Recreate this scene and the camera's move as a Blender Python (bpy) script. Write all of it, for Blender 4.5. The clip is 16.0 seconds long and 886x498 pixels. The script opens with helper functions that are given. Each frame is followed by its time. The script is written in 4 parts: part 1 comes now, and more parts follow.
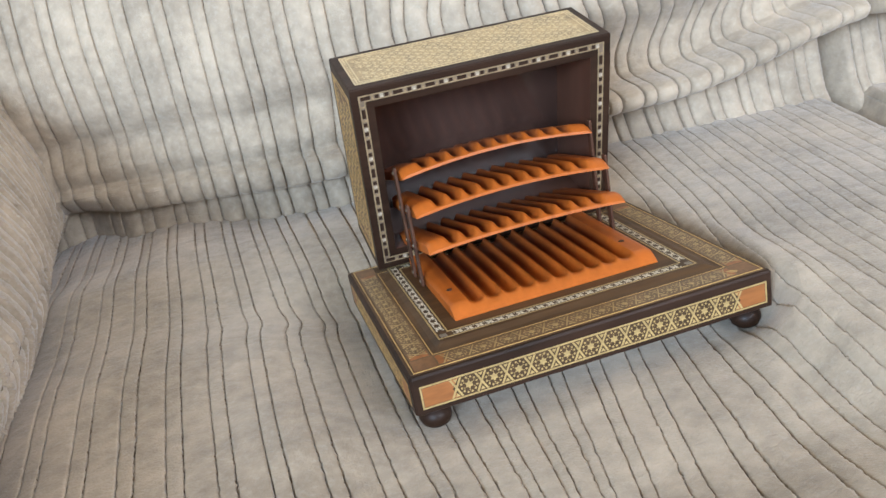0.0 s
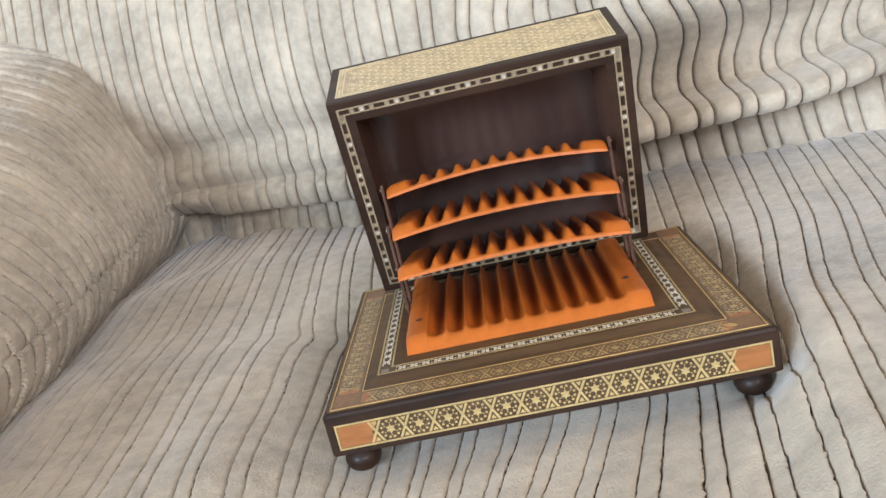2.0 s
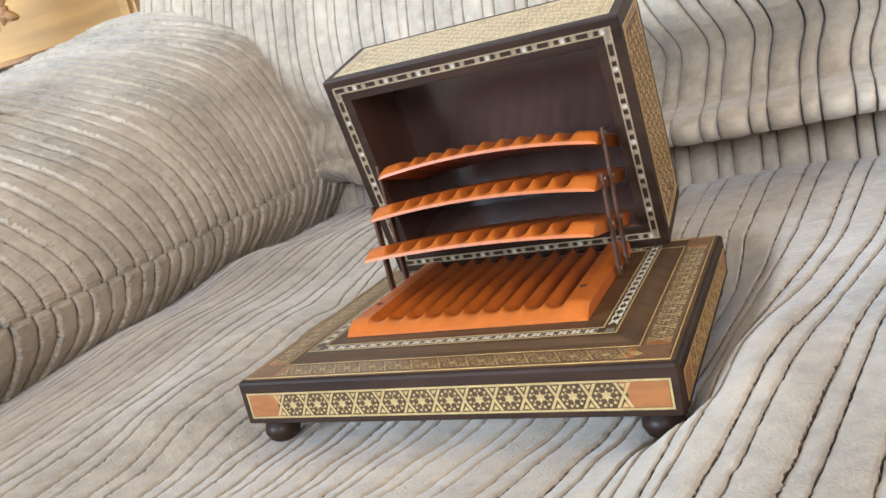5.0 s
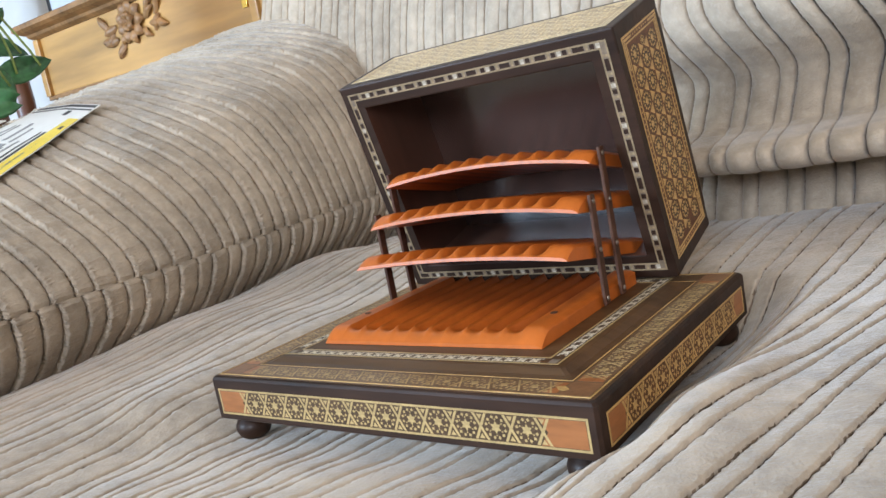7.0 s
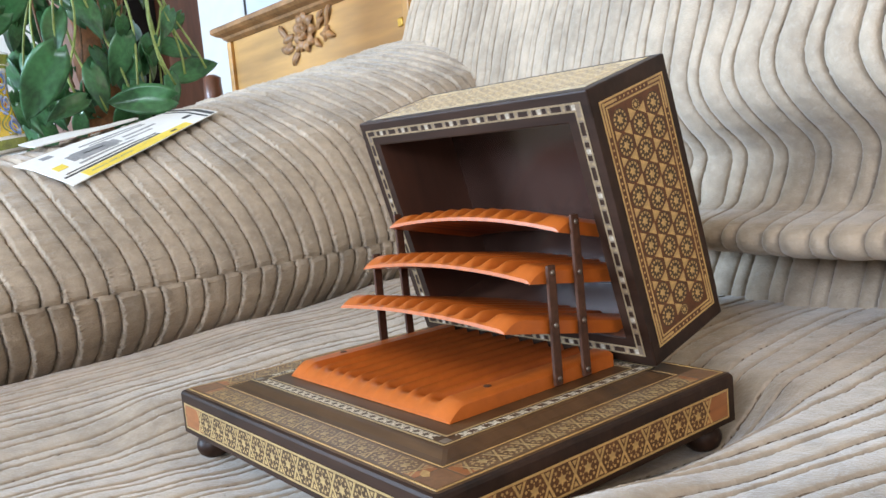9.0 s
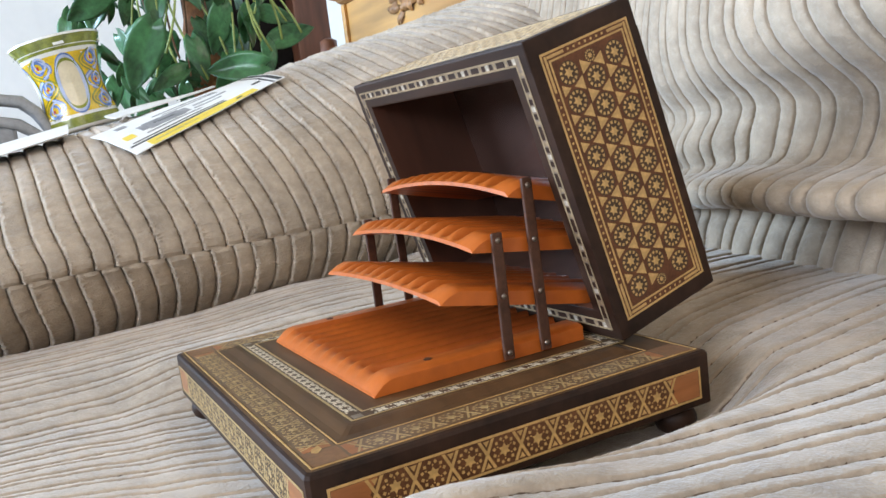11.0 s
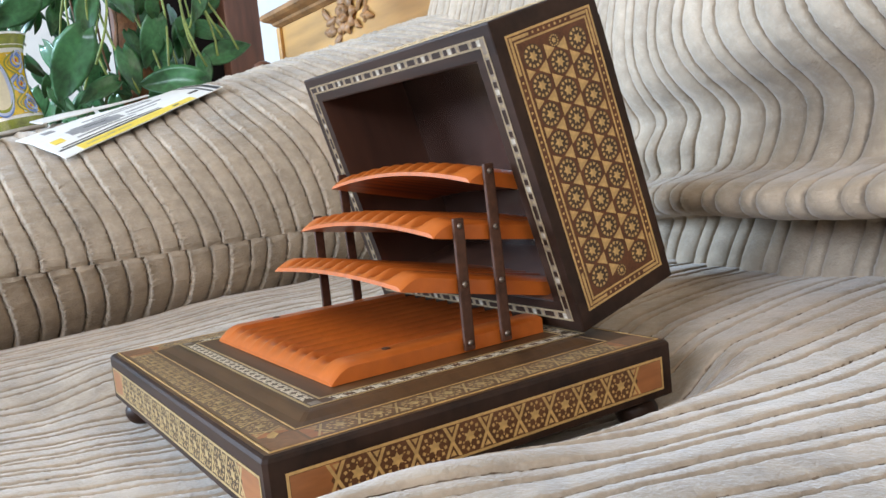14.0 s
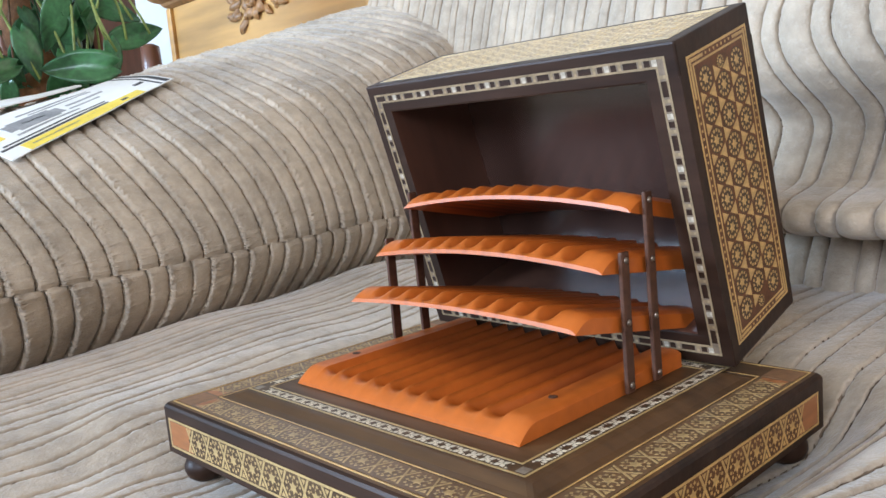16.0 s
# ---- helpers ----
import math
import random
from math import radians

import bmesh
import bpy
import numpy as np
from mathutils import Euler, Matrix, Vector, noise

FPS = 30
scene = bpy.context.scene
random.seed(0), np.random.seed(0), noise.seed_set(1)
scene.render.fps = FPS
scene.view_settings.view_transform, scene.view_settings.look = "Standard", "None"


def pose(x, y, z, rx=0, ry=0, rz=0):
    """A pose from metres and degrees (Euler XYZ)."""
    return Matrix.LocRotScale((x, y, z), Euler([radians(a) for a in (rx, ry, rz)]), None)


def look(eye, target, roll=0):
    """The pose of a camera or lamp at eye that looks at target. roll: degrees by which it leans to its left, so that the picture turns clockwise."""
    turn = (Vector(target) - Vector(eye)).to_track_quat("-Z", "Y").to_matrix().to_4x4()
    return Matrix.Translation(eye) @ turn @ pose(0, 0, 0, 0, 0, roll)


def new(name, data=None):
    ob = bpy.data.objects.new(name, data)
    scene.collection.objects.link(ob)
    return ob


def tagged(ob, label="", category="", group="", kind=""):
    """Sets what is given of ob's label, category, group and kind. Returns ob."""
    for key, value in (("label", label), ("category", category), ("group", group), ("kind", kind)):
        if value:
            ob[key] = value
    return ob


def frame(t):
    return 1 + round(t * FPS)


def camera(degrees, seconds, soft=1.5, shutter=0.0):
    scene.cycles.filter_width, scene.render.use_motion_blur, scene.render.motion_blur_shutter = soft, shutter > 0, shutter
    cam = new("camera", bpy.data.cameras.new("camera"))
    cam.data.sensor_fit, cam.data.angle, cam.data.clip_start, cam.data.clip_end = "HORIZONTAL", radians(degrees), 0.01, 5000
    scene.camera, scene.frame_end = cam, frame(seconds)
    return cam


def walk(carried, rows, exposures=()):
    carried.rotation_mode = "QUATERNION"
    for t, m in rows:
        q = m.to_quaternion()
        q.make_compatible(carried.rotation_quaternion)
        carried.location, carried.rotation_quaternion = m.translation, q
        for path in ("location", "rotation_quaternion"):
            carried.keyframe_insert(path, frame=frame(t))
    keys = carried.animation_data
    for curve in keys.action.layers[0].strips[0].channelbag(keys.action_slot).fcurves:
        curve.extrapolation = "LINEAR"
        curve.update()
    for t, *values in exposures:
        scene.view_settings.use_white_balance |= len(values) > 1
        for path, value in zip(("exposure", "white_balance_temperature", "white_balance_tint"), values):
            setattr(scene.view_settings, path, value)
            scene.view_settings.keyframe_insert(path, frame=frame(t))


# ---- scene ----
cam = camera(56.24, 16.0)
PATH = [
    (0, (-0.05139, -0.31713, 0.21713), (0.01237, -0.04227, 0.11522), -10.72),
    (0.5, (-0.02088, -0.31770, 0.21480), (0.02318, -0.03826, 0.11494), -10.97),
    (1, (0.01363, -0.31132, 0.20543), (0.03618, -0.02876, 0.10722), -11.76),
    (1.5, (0.04603, -0.30665, 0.20078), (0.04858, -0.02012, 0.11193), -12.24),
    (2, (0.08476, -0.29932, 0.19134), (0.06091, -0.01228, 0.10744), -13.32),
    (2.5, (0.11254, -0.28793, 0.18970), (0.07276, -0.00401, 0.10135), -13.08),
    (3, (0.14563, -0.28444, 0.18443), (0.08057, -0.00577, 0.09437), -14.57),
    (3.5, (0.17296, -0.27994, 0.17735), (0.09148, -0.00400, 0.09240), -14.95),
    (6, (0.26354, -0.23903, 0.15188), (0.10912, 0.01163, 0.09423), -11.22),
    (6.5, (0.27916, -0.23083, 0.15054), (0.11584, 0.01506, 0.09703), -10.58),
    (7, (0.29468, -0.20788, 0.13912), (0.11380, 0.02629, 0.08966), -10.78),
    (7.5, (0.30918, -0.18512, 0.13903), (0.11500, 0.03846, 0.09099), -10.59),
    (8, (0.33000, -0.17059, 0.13275), (0.12372, 0.04163, 0.08364), -8.65),
    (8.5, (0.34507, -0.15158, 0.13951), (0.12557, 0.04972, 0.10351), -6.12),
    (11, (0.38860, -0.05785, 0.13371), (0.12497, 0.07845, 0.08988), -7.12),
    (11.5, (0.39412, -0.04441, 0.12060), (0.12956, 0.09288, 0.08652), -6.42),
    (12, (0.38695, -0.03132, 0.11014), (0.12311, 0.10917, 0.08457), -5.62),
    (12.5, (0.38795, -0.04239, 0.11152), (0.12680, 0.10270, 0.08413), -5.82),
    (13, (0.38176, -0.05202, 0.11305), (0.12492, 0.09961, 0.08073), -6.08),
    (13.5, (0.38068, -0.06255, 0.11394), (0.12711, 0.09459, 0.08217), -6.01),
    (14, (0.37616, -0.06587, 0.11655), (0.12510, 0.09485, 0.08284), -5.84),
    (14.5, (0.35313, -0.07668, 0.11789), (0.11296, 0.09923, 0.08081), -5.64),
    (15, (0.32295, -0.10099, 0.13541), (0.09517, 0.09118, 0.10088), -4.41),
    (15.5, (0.30143, -0.11951, 0.14305), (0.08247, 0.08165, 0.10321), -4.70),
    (16, (0.29090, -0.12538, 0.13856), (0.07441, 0.07760, 0.09460), -5.02),
]
walk(cam, [(t, look(eye, target, roll)) for t, eye, target, roll in PATH], [(0, -0.32, 6700, 8), (1.5, -0.27, 6800, 8), (3.5, -0.08, 6800, 8), (6.0, -0.17, 6600, 8), (7.2, -0.34, 6600, 8), (8.5, -0.17, 6500, 8), (14, -0.17, 6500, 8), (16, -0.17, 6300, 8)])

# ---- world, daylight and exposure ----
# Sizes below are in decimetres (a hand-sized thing); U turns them into metres.
U = 0.1
world = bpy.data.worlds.new("world")
scene.world = world
world.use_nodes = True
wn = world.node_tree
sky = wn.nodes.new("ShaderNodeTexSky")
sky.sky_type, sky.sun_disc = "NISHITA", False
sky.sun_elevation, sky.sun_rotation = radians(38), radians(150)
wn.links.new(sky.outputs["Color"], wn.nodes["Background"].inputs["Color"])
wn.nodes["Background"].inputs["Strength"].default_value = 0.05


def area_light(name, place, target, w, h, power, colour):
    lamp = bpy.data.lights.new(name, "AREA")
    lamp.shape, lamp.size, lamp.size_y, lamp.energy, lamp.color = "RECTANGLE", w, h, power, colour
    ob = new(name, lamp)
    ob.matrix_world = look(place, target)
    return ob


# Key light: an unseen low window, inferred at the front left.
area_light("unseen_light", (-1.60, -2.32, 0.75), (0.1, 0.2, 0.12), 1.0, 0.8, 190, (0.56, 0.738, 0.99))
# Two added fill lamps, front right and right, with no known window behind them.
area_light("unseen_light", (0.95, -2.32, 0.95), (0.0, 0.3, 0.15), 1.2, 0.8, 80, (0.68, 0.765, 0.93))
area_light("unseen_light", (2.36, -0.75, 1.25), (0.0, 0.1, 0.1), 1.3, 0.9, 20, (1.0, 0.84, 0.72))


# ---- materials ----
def mat(name, colour, rough=0.6, metal=0.0, spread=0.12, scale=40.0, bump=0.0, bump_scale=200.0, second=None, sheen=0.0, coat=0.0, grain=None, spec=0.5, deep=0.002, coat_rough=0.22):
    """A surface with colour variation at two scales and fine relief. grain: stretch of the noise along x, y, z."""
    m = bpy.data.materials.new(name)
    m.use_nodes = True
    nt = m.node_tree
    b = nt.nodes["Principled BSDF"]
    b.inputs["Roughness"].default_value, b.inputs["Metallic"].default_value = rough, metal
    b.inputs["Sheen Weight"].default_value, b.inputs["Coat Weight"].default_value = sheen, coat
    b.inputs["Specular IOR Level"].default_value, b.inputs["Coat Roughness"].default_value = spec, coat_rough
    tc, mp = nt.nodes.new("ShaderNodeTexCoord"), nt.nodes.new("ShaderNodeMapping")
    mp.inputs["Scale"].default_value = grain or (1, 1, 1)
    nt.links.new(tc.outputs["Object"], mp.inputs["Vector"])
    big, small = nt.nodes.new("ShaderNodeTexNoise"), nt.nodes.new("ShaderNodeTexNoise")
    big.inputs["Scale"].default_value, small.inputs["Scale"].default_value = scale, scale * 7
    big.inputs["Detail"].default_value = small.inputs["Detail"].default_value = 4
    for n in (big, small):
        nt.links.new(mp.outputs["Vector"], n.inputs["Vector"])
    add = nt.nodes.new("ShaderNodeMath")
    add.operation = "MULTIPLY_ADD"
    add.inputs[1].default_value = 0.6
    half = nt.nodes.new("ShaderNodeMath")
    half.operation = "MULTIPLY"
    half.inputs[1].default_value = 0.4
    nt.links.new(small.outputs["Fac"], half.inputs[0])
    nt.links.new(big.outputs["Fac"], add.inputs[0])
    nt.links.new(half.outputs[0], add.inputs[2])
    ramp = nt.nodes.new("ShaderNodeValToRGB")
    dark = second or [max(0.0, c * (1 - 2.2 * spread)) for c in colour]
    light = [min(1.0, c * (1 + 1.6 * spread)) for c in colour]
    ramp.color_ramp.elements[0].position, ramp.color_ramp.elements[1].position = 0.32, 0.66
    ramp.color_ramp.elements[0].color, ramp.color_ramp.elements[1].color = (*dark, 1), (*light, 1)
    nt.links.new(add.outputs[0], ramp.inputs["Fac"])
    nt.links.new(ramp.outputs["Color"], b.inputs["Base Color"])
    if bump:
        fine, bp = nt.nodes.new("ShaderNodeTexNoise"), nt.nodes.new("ShaderNodeBump")
        fine.inputs["Scale"].default_value, fine.inputs["Detail"].default_value = bump_scale, 5
        bp.inputs["Strength"].default_value, bp.inputs["Distance"].default_value = bump, deep
        nt.links.new(mp.outputs["Vector"], fine.inputs["Vector"])
        nt.links.new(fine.outputs["Fac"], bp.inputs["Height"])
        nt.links.new(bp.outputs["Normal"], b.inputs["Normal"])
    return m


walnut = mat("dark_walnut", (0.030, 0.014, 0.008), 0.5, spread=0.3, scale=30, bump=0.12, bump_scale=160, grain=(0.15, 1, 1), coat=0.05, spec=0.22)
lit_walnut = mat("brown_lit_walnut", (0.092, 0.046, 0.019), 0.48, spread=0.24, scale=26, bump=0.14, bump_scale=150, grain=(0.15, 1, 1), coat=0.06, spec=0.3)
walnut_in = mat("varnished_brown_panel", (0.055, 0.029, 0.022), 0.22, metal=0.0, spread=0.2, scale=14, grain=(1, 1, 0.2))
tray_reflection = mat("red_brown_tray_reflection", (0.085, 0.036, 0.022), 0.35, spread=0.2, scale=14, grain=(1, 1, 0.2))
walnut_in.node_tree.nodes["Principled BSDF"].inputs["IOR"].default_value = 2.1
redwood = mat("red_brown_veneer", (0.32, 0.115, 0.036), 0.36, spread=0.16, scale=60, bump=0.06, grain=(0.2, 1, 1), coat=0.2)
cream = mat("bone_inlay", (0.42, 0.29, 0.12), 0.40, spread=0.14, scale=120, coat=0.15)
pearl = mat("pearl_inlay", (0.60, 0.52, 0.39), 0.5, spread=0.16, scale=160, spec=0.2)
greyish = mat("grey_inlay", (0.20, 0.165, 0.125), 0.40, spread=0.2, scale=160)
gold = mat("gold_wood_inlay", (0.53, 0.325, 0.115), 0.40, spread=0.16, scale=80, coat=0.2)
ORANGE = (0.46, 0.112, 0.017)
orange = mat("orange_lacquer", ORANGE, 0.42, spread=0.10, scale=26, bump=0.05, bump_scale=120, coat=0.10, spec=0.28, coat_rough=0.30)
iron = mat("browned_strip_metal", (0.075, 0.032, 0.018), 0.5, metal=0.0, spread=0.25, scale=90, bump=0.08, spec=0.25)
rivet_steel = mat("rivet_steel", (0.27, 0.22, 0.18), 0.35, metal=0.9, spread=0.15, scale=200)
cord = mat("greige_corduroy", (0.430, 0.350, 0.265), 0.95, spread=0.15, scale=17, bump=0.32, bump_scale=800, sheen=0.4, spec=0.06, deep=0.0020)
nt = cord.node_tree
tc, fl, rp, mx = nt.nodes.new("ShaderNodeTexCoord"), nt.nodes.new("ShaderNodeTexNoise"), nt.nodes.new("ShaderNodeMapRange"), nt.nodes.new("ShaderNodeMixRGB")
fl.inputs["Scale"].default_value, fl.inputs["Detail"].default_value, fl.inputs["Roughness"].default_value = 330, 6, 0.75
rp.inputs["From Min"].default_value, rp.inputs["From Max"].default_value, rp.inputs["To Max"].default_value = 0.50, 0.74, 0.22
mx.inputs["Color2"].default_value = (0.70, 0.66, 0.60, 1)
nt.links.new(tc.outputs["Object"], fl.inputs["Vector"])
nt.links.new(fl.outputs["Fac"], rp.inputs["Value"])
nt.links.new(rp.outputs["Result"], mx.inputs["Fac"])
pile_skin = nt.nodes["Principled BSDF"]
pile_skin.inputs["Sheen Roughness"].default_value = 0.4
nt.links.new(pile_skin.inputs["Base Color"].links[0].from_socket, mx.inputs["Color1"])
nt.links.new(mx.outputs["Color"], pile_skin.inputs["Base Color"])
# Darker groove floors and flanks: shade between the wales put into the colour.
groove_shade = mat("brown_groove_shade", (0.215, 0.158, 0.112), 0.95, spread=0.3, scale=60, bump=0.3, bump_scale=500, spec=0.05)
# Tones of unseen walls, ceiling and floor, picked to steer the bounce light.
bounce_cut_tan = mat("unseen_wall_tan", (0.20, 0.16, 0.12), 0.85, spread=0.04, scale=3, bump=0.05)
bounce_cream = mat("unseen_ceiling_cream", (0.48, 0.37, 0.24), 0.85, spread=0.04, scale=3, bump=0.05)
wall_paint = mat("white_wall_paint", (0.80, 0.78, 0.74), 0.8, spread=0.03, scale=3, bump=0.05)
floor_wood = mat("brown_floor", (0.13, 0.075, 0.04), 0.5, spread=0.2, scale=6, grain=(0.2, 1, 1))


# ---- helpers of this scene ----
def part(name, bm, material, parent=None, label="", smooth=False, m=None):
    """Links a bmesh, built in decimetres, as one mesh object under a thing or under a part."""
    me = bpy.data.meshes.new(name)
    bmesh.ops.scale(bm, vec=(U, U, U), verts=bm.verts)
    bmesh.ops.recalc_face_normals(bm, faces=bm.faces)
    bm.to_mesh(me)
    bm.free()
    for mm in material if isinstance(material, (list, tuple)) else [material]:
        me.materials.append(mm)
    if smooth:
        me.polygons.foreach_set("use_smooth", [True] * len(me.polygons))
    ob = new(name, me)
    ob.parent = parent
    if m is not None:
        ob.matrix_local = m
    if label:
        ob["label"] = label
    return ob


def thing(name, label, category, place=(0, 0, 0), group="", m=None):
    ob = new(name)
    ob.empty_display_size = 0.01
    ob.matrix_world = m if m is not None else pose(place[0] * U, place[1] * U, place[2] * U)
    return tagged(ob, label, category, group)


def block(bm, x0, x1, y0, y1, z0, z1, bevel=0.0, seg=2):
    r = bmesh.ops.create_cube(bm, size=1, matrix=Matrix.Translation(((x0 + x1) / 2, (y0 + y1) / 2, (z0 + z1) / 2)) @ Matrix.Diagonal((x1 - x0, y1 - y0, z1 - z0, 1)))
    if bevel:
        edges = list({e for v in r["verts"] for e in v.link_edges})
        bmesh.ops.bevel(bm, geom=edges, offset=bevel, segments=seg, profile=0.6, affect="EDGES")
    return bm


def lathe(profile, seg=24, bm=None, cx=0.0, cy=0.0):
    """A turned shape from (radius, z) pairs."""
    bm = bm or bmesh.new()
    rings = []
    for r, z in profile:
        rings.append([bm.verts.new((cx + r * math.cos(a), cy + r * math.sin(a), z)) for a in np.linspace(0, 2 * math.pi, seg, endpoint=False)])
    for a, b in zip(rings, rings[1:]):
        for i in range(seg):
            bm.faces.new((a[i], a[(i + 1) % seg], b[(i + 1) % seg], b[i]))
    bm.faces.new(rings[0])
    bm.faces.new(rings[-1])
    return bm


def sheet(points, name, material, parent, label="", smooth=True, shaded=None):
    """A grid of places (rows, columns, 3), in decimetres, as one mesh. The last argument tells where the second, darker
    material draws groove shade.
    """
    g = np.asarray(points, float) * U
    n, k = g.shape[:2]
    idx = np.arange(n * k).reshape(n, k)
    faces = np.stack([idx[:-1, :-1], idx[:-1, 1:], idx[1:, 1:], idx[1:, :-1]], -1).reshape(-1, 4)
    me = bpy.data.meshes.new(name)
    me.from_pydata(g.reshape(-1, 3).tolist(), [], faces.tolist())
    for mm in material if isinstance(material, (list, tuple)) else [material]:
        me.materials.append(mm)
    if shaded is not None:
        me.polygons.foreach_set("material_index", np.asarray(shaded, int).ravel().tolist())
    me.polygons.foreach_set("use_smooth", [smooth] * len(me.polygons))
    ob = new(name, me)
    ob.parent = parent
    if label:
        ob["label"] = label
    return ob


def smooth01(x):
    x = np.clip(x, 0, 1)
    return x * x * (3 - 2 * x)


def wander(a, b, seed):
    """A smooth, uneven field, about -1 to 1."""
    r = np.random.RandomState(seed)
    out = 0
    for k in range(6):
        fa, fb, ph = r.uniform(-1, 1) * (1 + k * 0.5), r.uniform(-1, 1) * (1 + k * 0.5), r.uniform(0, 6.28)
        out = out + np.sin(fa * a + fb * b + ph) / (1 + 0.4 * k)
    return out / 2.6


def tufts(shape, seed, size):
    """Small uneven tufts of the pile."""
    return size * np.random.RandomState(seed).normal(size=shape).clip(-2, 2)


WALE = np.array([0.0, 0.012, 0.028, 0.055, 0.10, 0.17, 0.28, 0.5, 0.72, 0.88, 0.945, 0.972, 0.988])


def wale_rows(first, last, pitch, flat=5.0, broad=1.3):
    """Places across the wales, broad and narrow by turns and denser in the grooves, the height of the pile there (0 to 1), and which wale it is."""
    n = int(round((last - first) / pitch))
    k = np.arange(n)
    start = (k // 2) * 2 + (k % 2) * broad
    width = np.where(k % 2 == 0, broad, 2 - broad)
    s = (start[:, None] + WALE[None, :] * width[:, None]).ravel() * pitch + first
    f = np.tile(WALE, n)
    low = np.repeat(np.where(k % 2 == 0, 1.0, 0.55), len(WALE))
    return s, 1 - (1 - low) * 0.6 - low * np.abs(2 * f - 1) ** flat, np.repeat(k, len(WALE))


def groove_shade_rows(count, before, after, show):
    """Faces between the wales that carry the dark groove shade, up to these shares of a wale; show: where the grooves
    are drawn dark.
    """
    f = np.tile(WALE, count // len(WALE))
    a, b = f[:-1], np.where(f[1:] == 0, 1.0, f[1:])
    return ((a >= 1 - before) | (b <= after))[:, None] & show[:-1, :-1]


def cracks(count, half=0.03):
    """The narrow crack between two wales, 1 at its foot."""
    f = np.tile(WALE, count // len(WALE))
    return np.exp(-((np.minimum(f, 1 - f) / half) ** 2))


# ---- the room ----


def wall_with_hole(name, axis, at, lo, hi, z0, z1, hole=None, paint=None, thick=1.5):
    """A wall on the plane axis = at; hole: (lo, hi, z0, z1)."""
    bm = bmesh.new()
    spans = [(lo, hi, z0, z1)] if not hole else [(lo, hole[0], z0, z1), (hole[1], hi, z0, z1), (hole[0], hole[1], z0, hole[2]), (hole[0], hole[1], hole[3], z1)]
    for a, b, c, d in spans:
        if axis == "x":
            block(bm, at, at + thick, a, b, c, d)
        else:
            block(bm, a, b, at, at + thick, c, d)
    return tagged(part(name, bm, paint or wall_paint), "plain white painted room wall" if paint is None else "unseen tan wall, toned to cut bounce light", "wall", kind="structure")


# Front and right walls, floor, ceiling and every window hole are unseen additions.
wall_with_hole("wall_left", "x", -25.5, -25.5, 10.1, -4.3, 20, (-11, 1, 9.0, 19.0))
wall_with_hole("wall_right", "x", 24, -25.5, 10.1, -4.3, 20, (-14, -1, 8.0, 17.0), bounce_cut_tan)
wall_with_hole("wall_front", "y", -25.5, -24, 24, -4.3, 20, (-21, 15.5, 4.0, 13.5), bounce_cut_tan)
wall_with_hole("wall_back", "y", 8.6, -24, 24, -4.3, 20)
tagged(part("floor", block(bmesh.new(), -24, 24, -24, 8.6, -5.3, -4.3), floor_wood), "unseen brown floor, toned to cut bounce light", "floor", kind="structure")
tagged(part("ceiling", block(bmesh.new(), -24, 24, -24, 8.6, 20, 21), bounce_cream), "unseen cream ceiling, toned to bounce warm light down", "ceiling", kind="structure")

# ---- the sofa ----
sofa = thing("sofa", "greige jumbo corduroy sofa with plump cushions and rolled arm", "sofa")


def seat_height(x, y):
    h = 0.30 + 0.07 * smooth01((x - 1.2) / 1.0) + 0.10 * smooth01((y - 1.5) / 1.2) - 0.25 * smooth01((-y - 2.6) / 2.0)
    h = h - 0.10 * smooth01((-1.6 - x) / 0.7)
    h = h + 0.06 * smooth01((-x - 0.3) / 0.8) * smooth01((y - 0.3) / 0.9)
    h = h - 0.11 * smooth01((1.88 - x) / 0.35) * smooth01((x + 1.0) / 0.8) * smooth01((0.1 - y) / 0.4) * (1 - smooth01((-y - 0.8) / 0.8))
    h = h - 0.04 * np.exp(-(((x - 2.15) / 0.2) ** 2 + ((y - 0.7) / 0.6) ** 2))
    h = h - 0.07 * smooth01((-1.0 - x) / 0.6) * smooth01((y - 2.3) / 0.9)
    h = h + 0.02 * wander(x * 0.9, y * 0.9, 3)
    dx, dy = np.abs(x - 0.88) - 0.80, np.abs(y - 0.75) - 0.66
    reach = 0.30 + 0.14 * smooth01((y - 0.2) / 0.5) + 0.45 * smooth01((1.9 - x) / 0.7) * (1 - 0.4 * smooth01((y - 0.6) / 0.6))
    d = np.hypot(np.maximum(dx, 0), np.maximum(dy, 0)) / reach
    dip = 1 - smooth01(d)
    h = h + 0.045 * np.exp(-(((x - 2.04) / 0.20) ** 2)) * smooth01((y + 0.45) / 0.7) * (1 - smooth01((y - 0.45) / 0.6))
    return h * (1 - dip) + 0.140 * dip


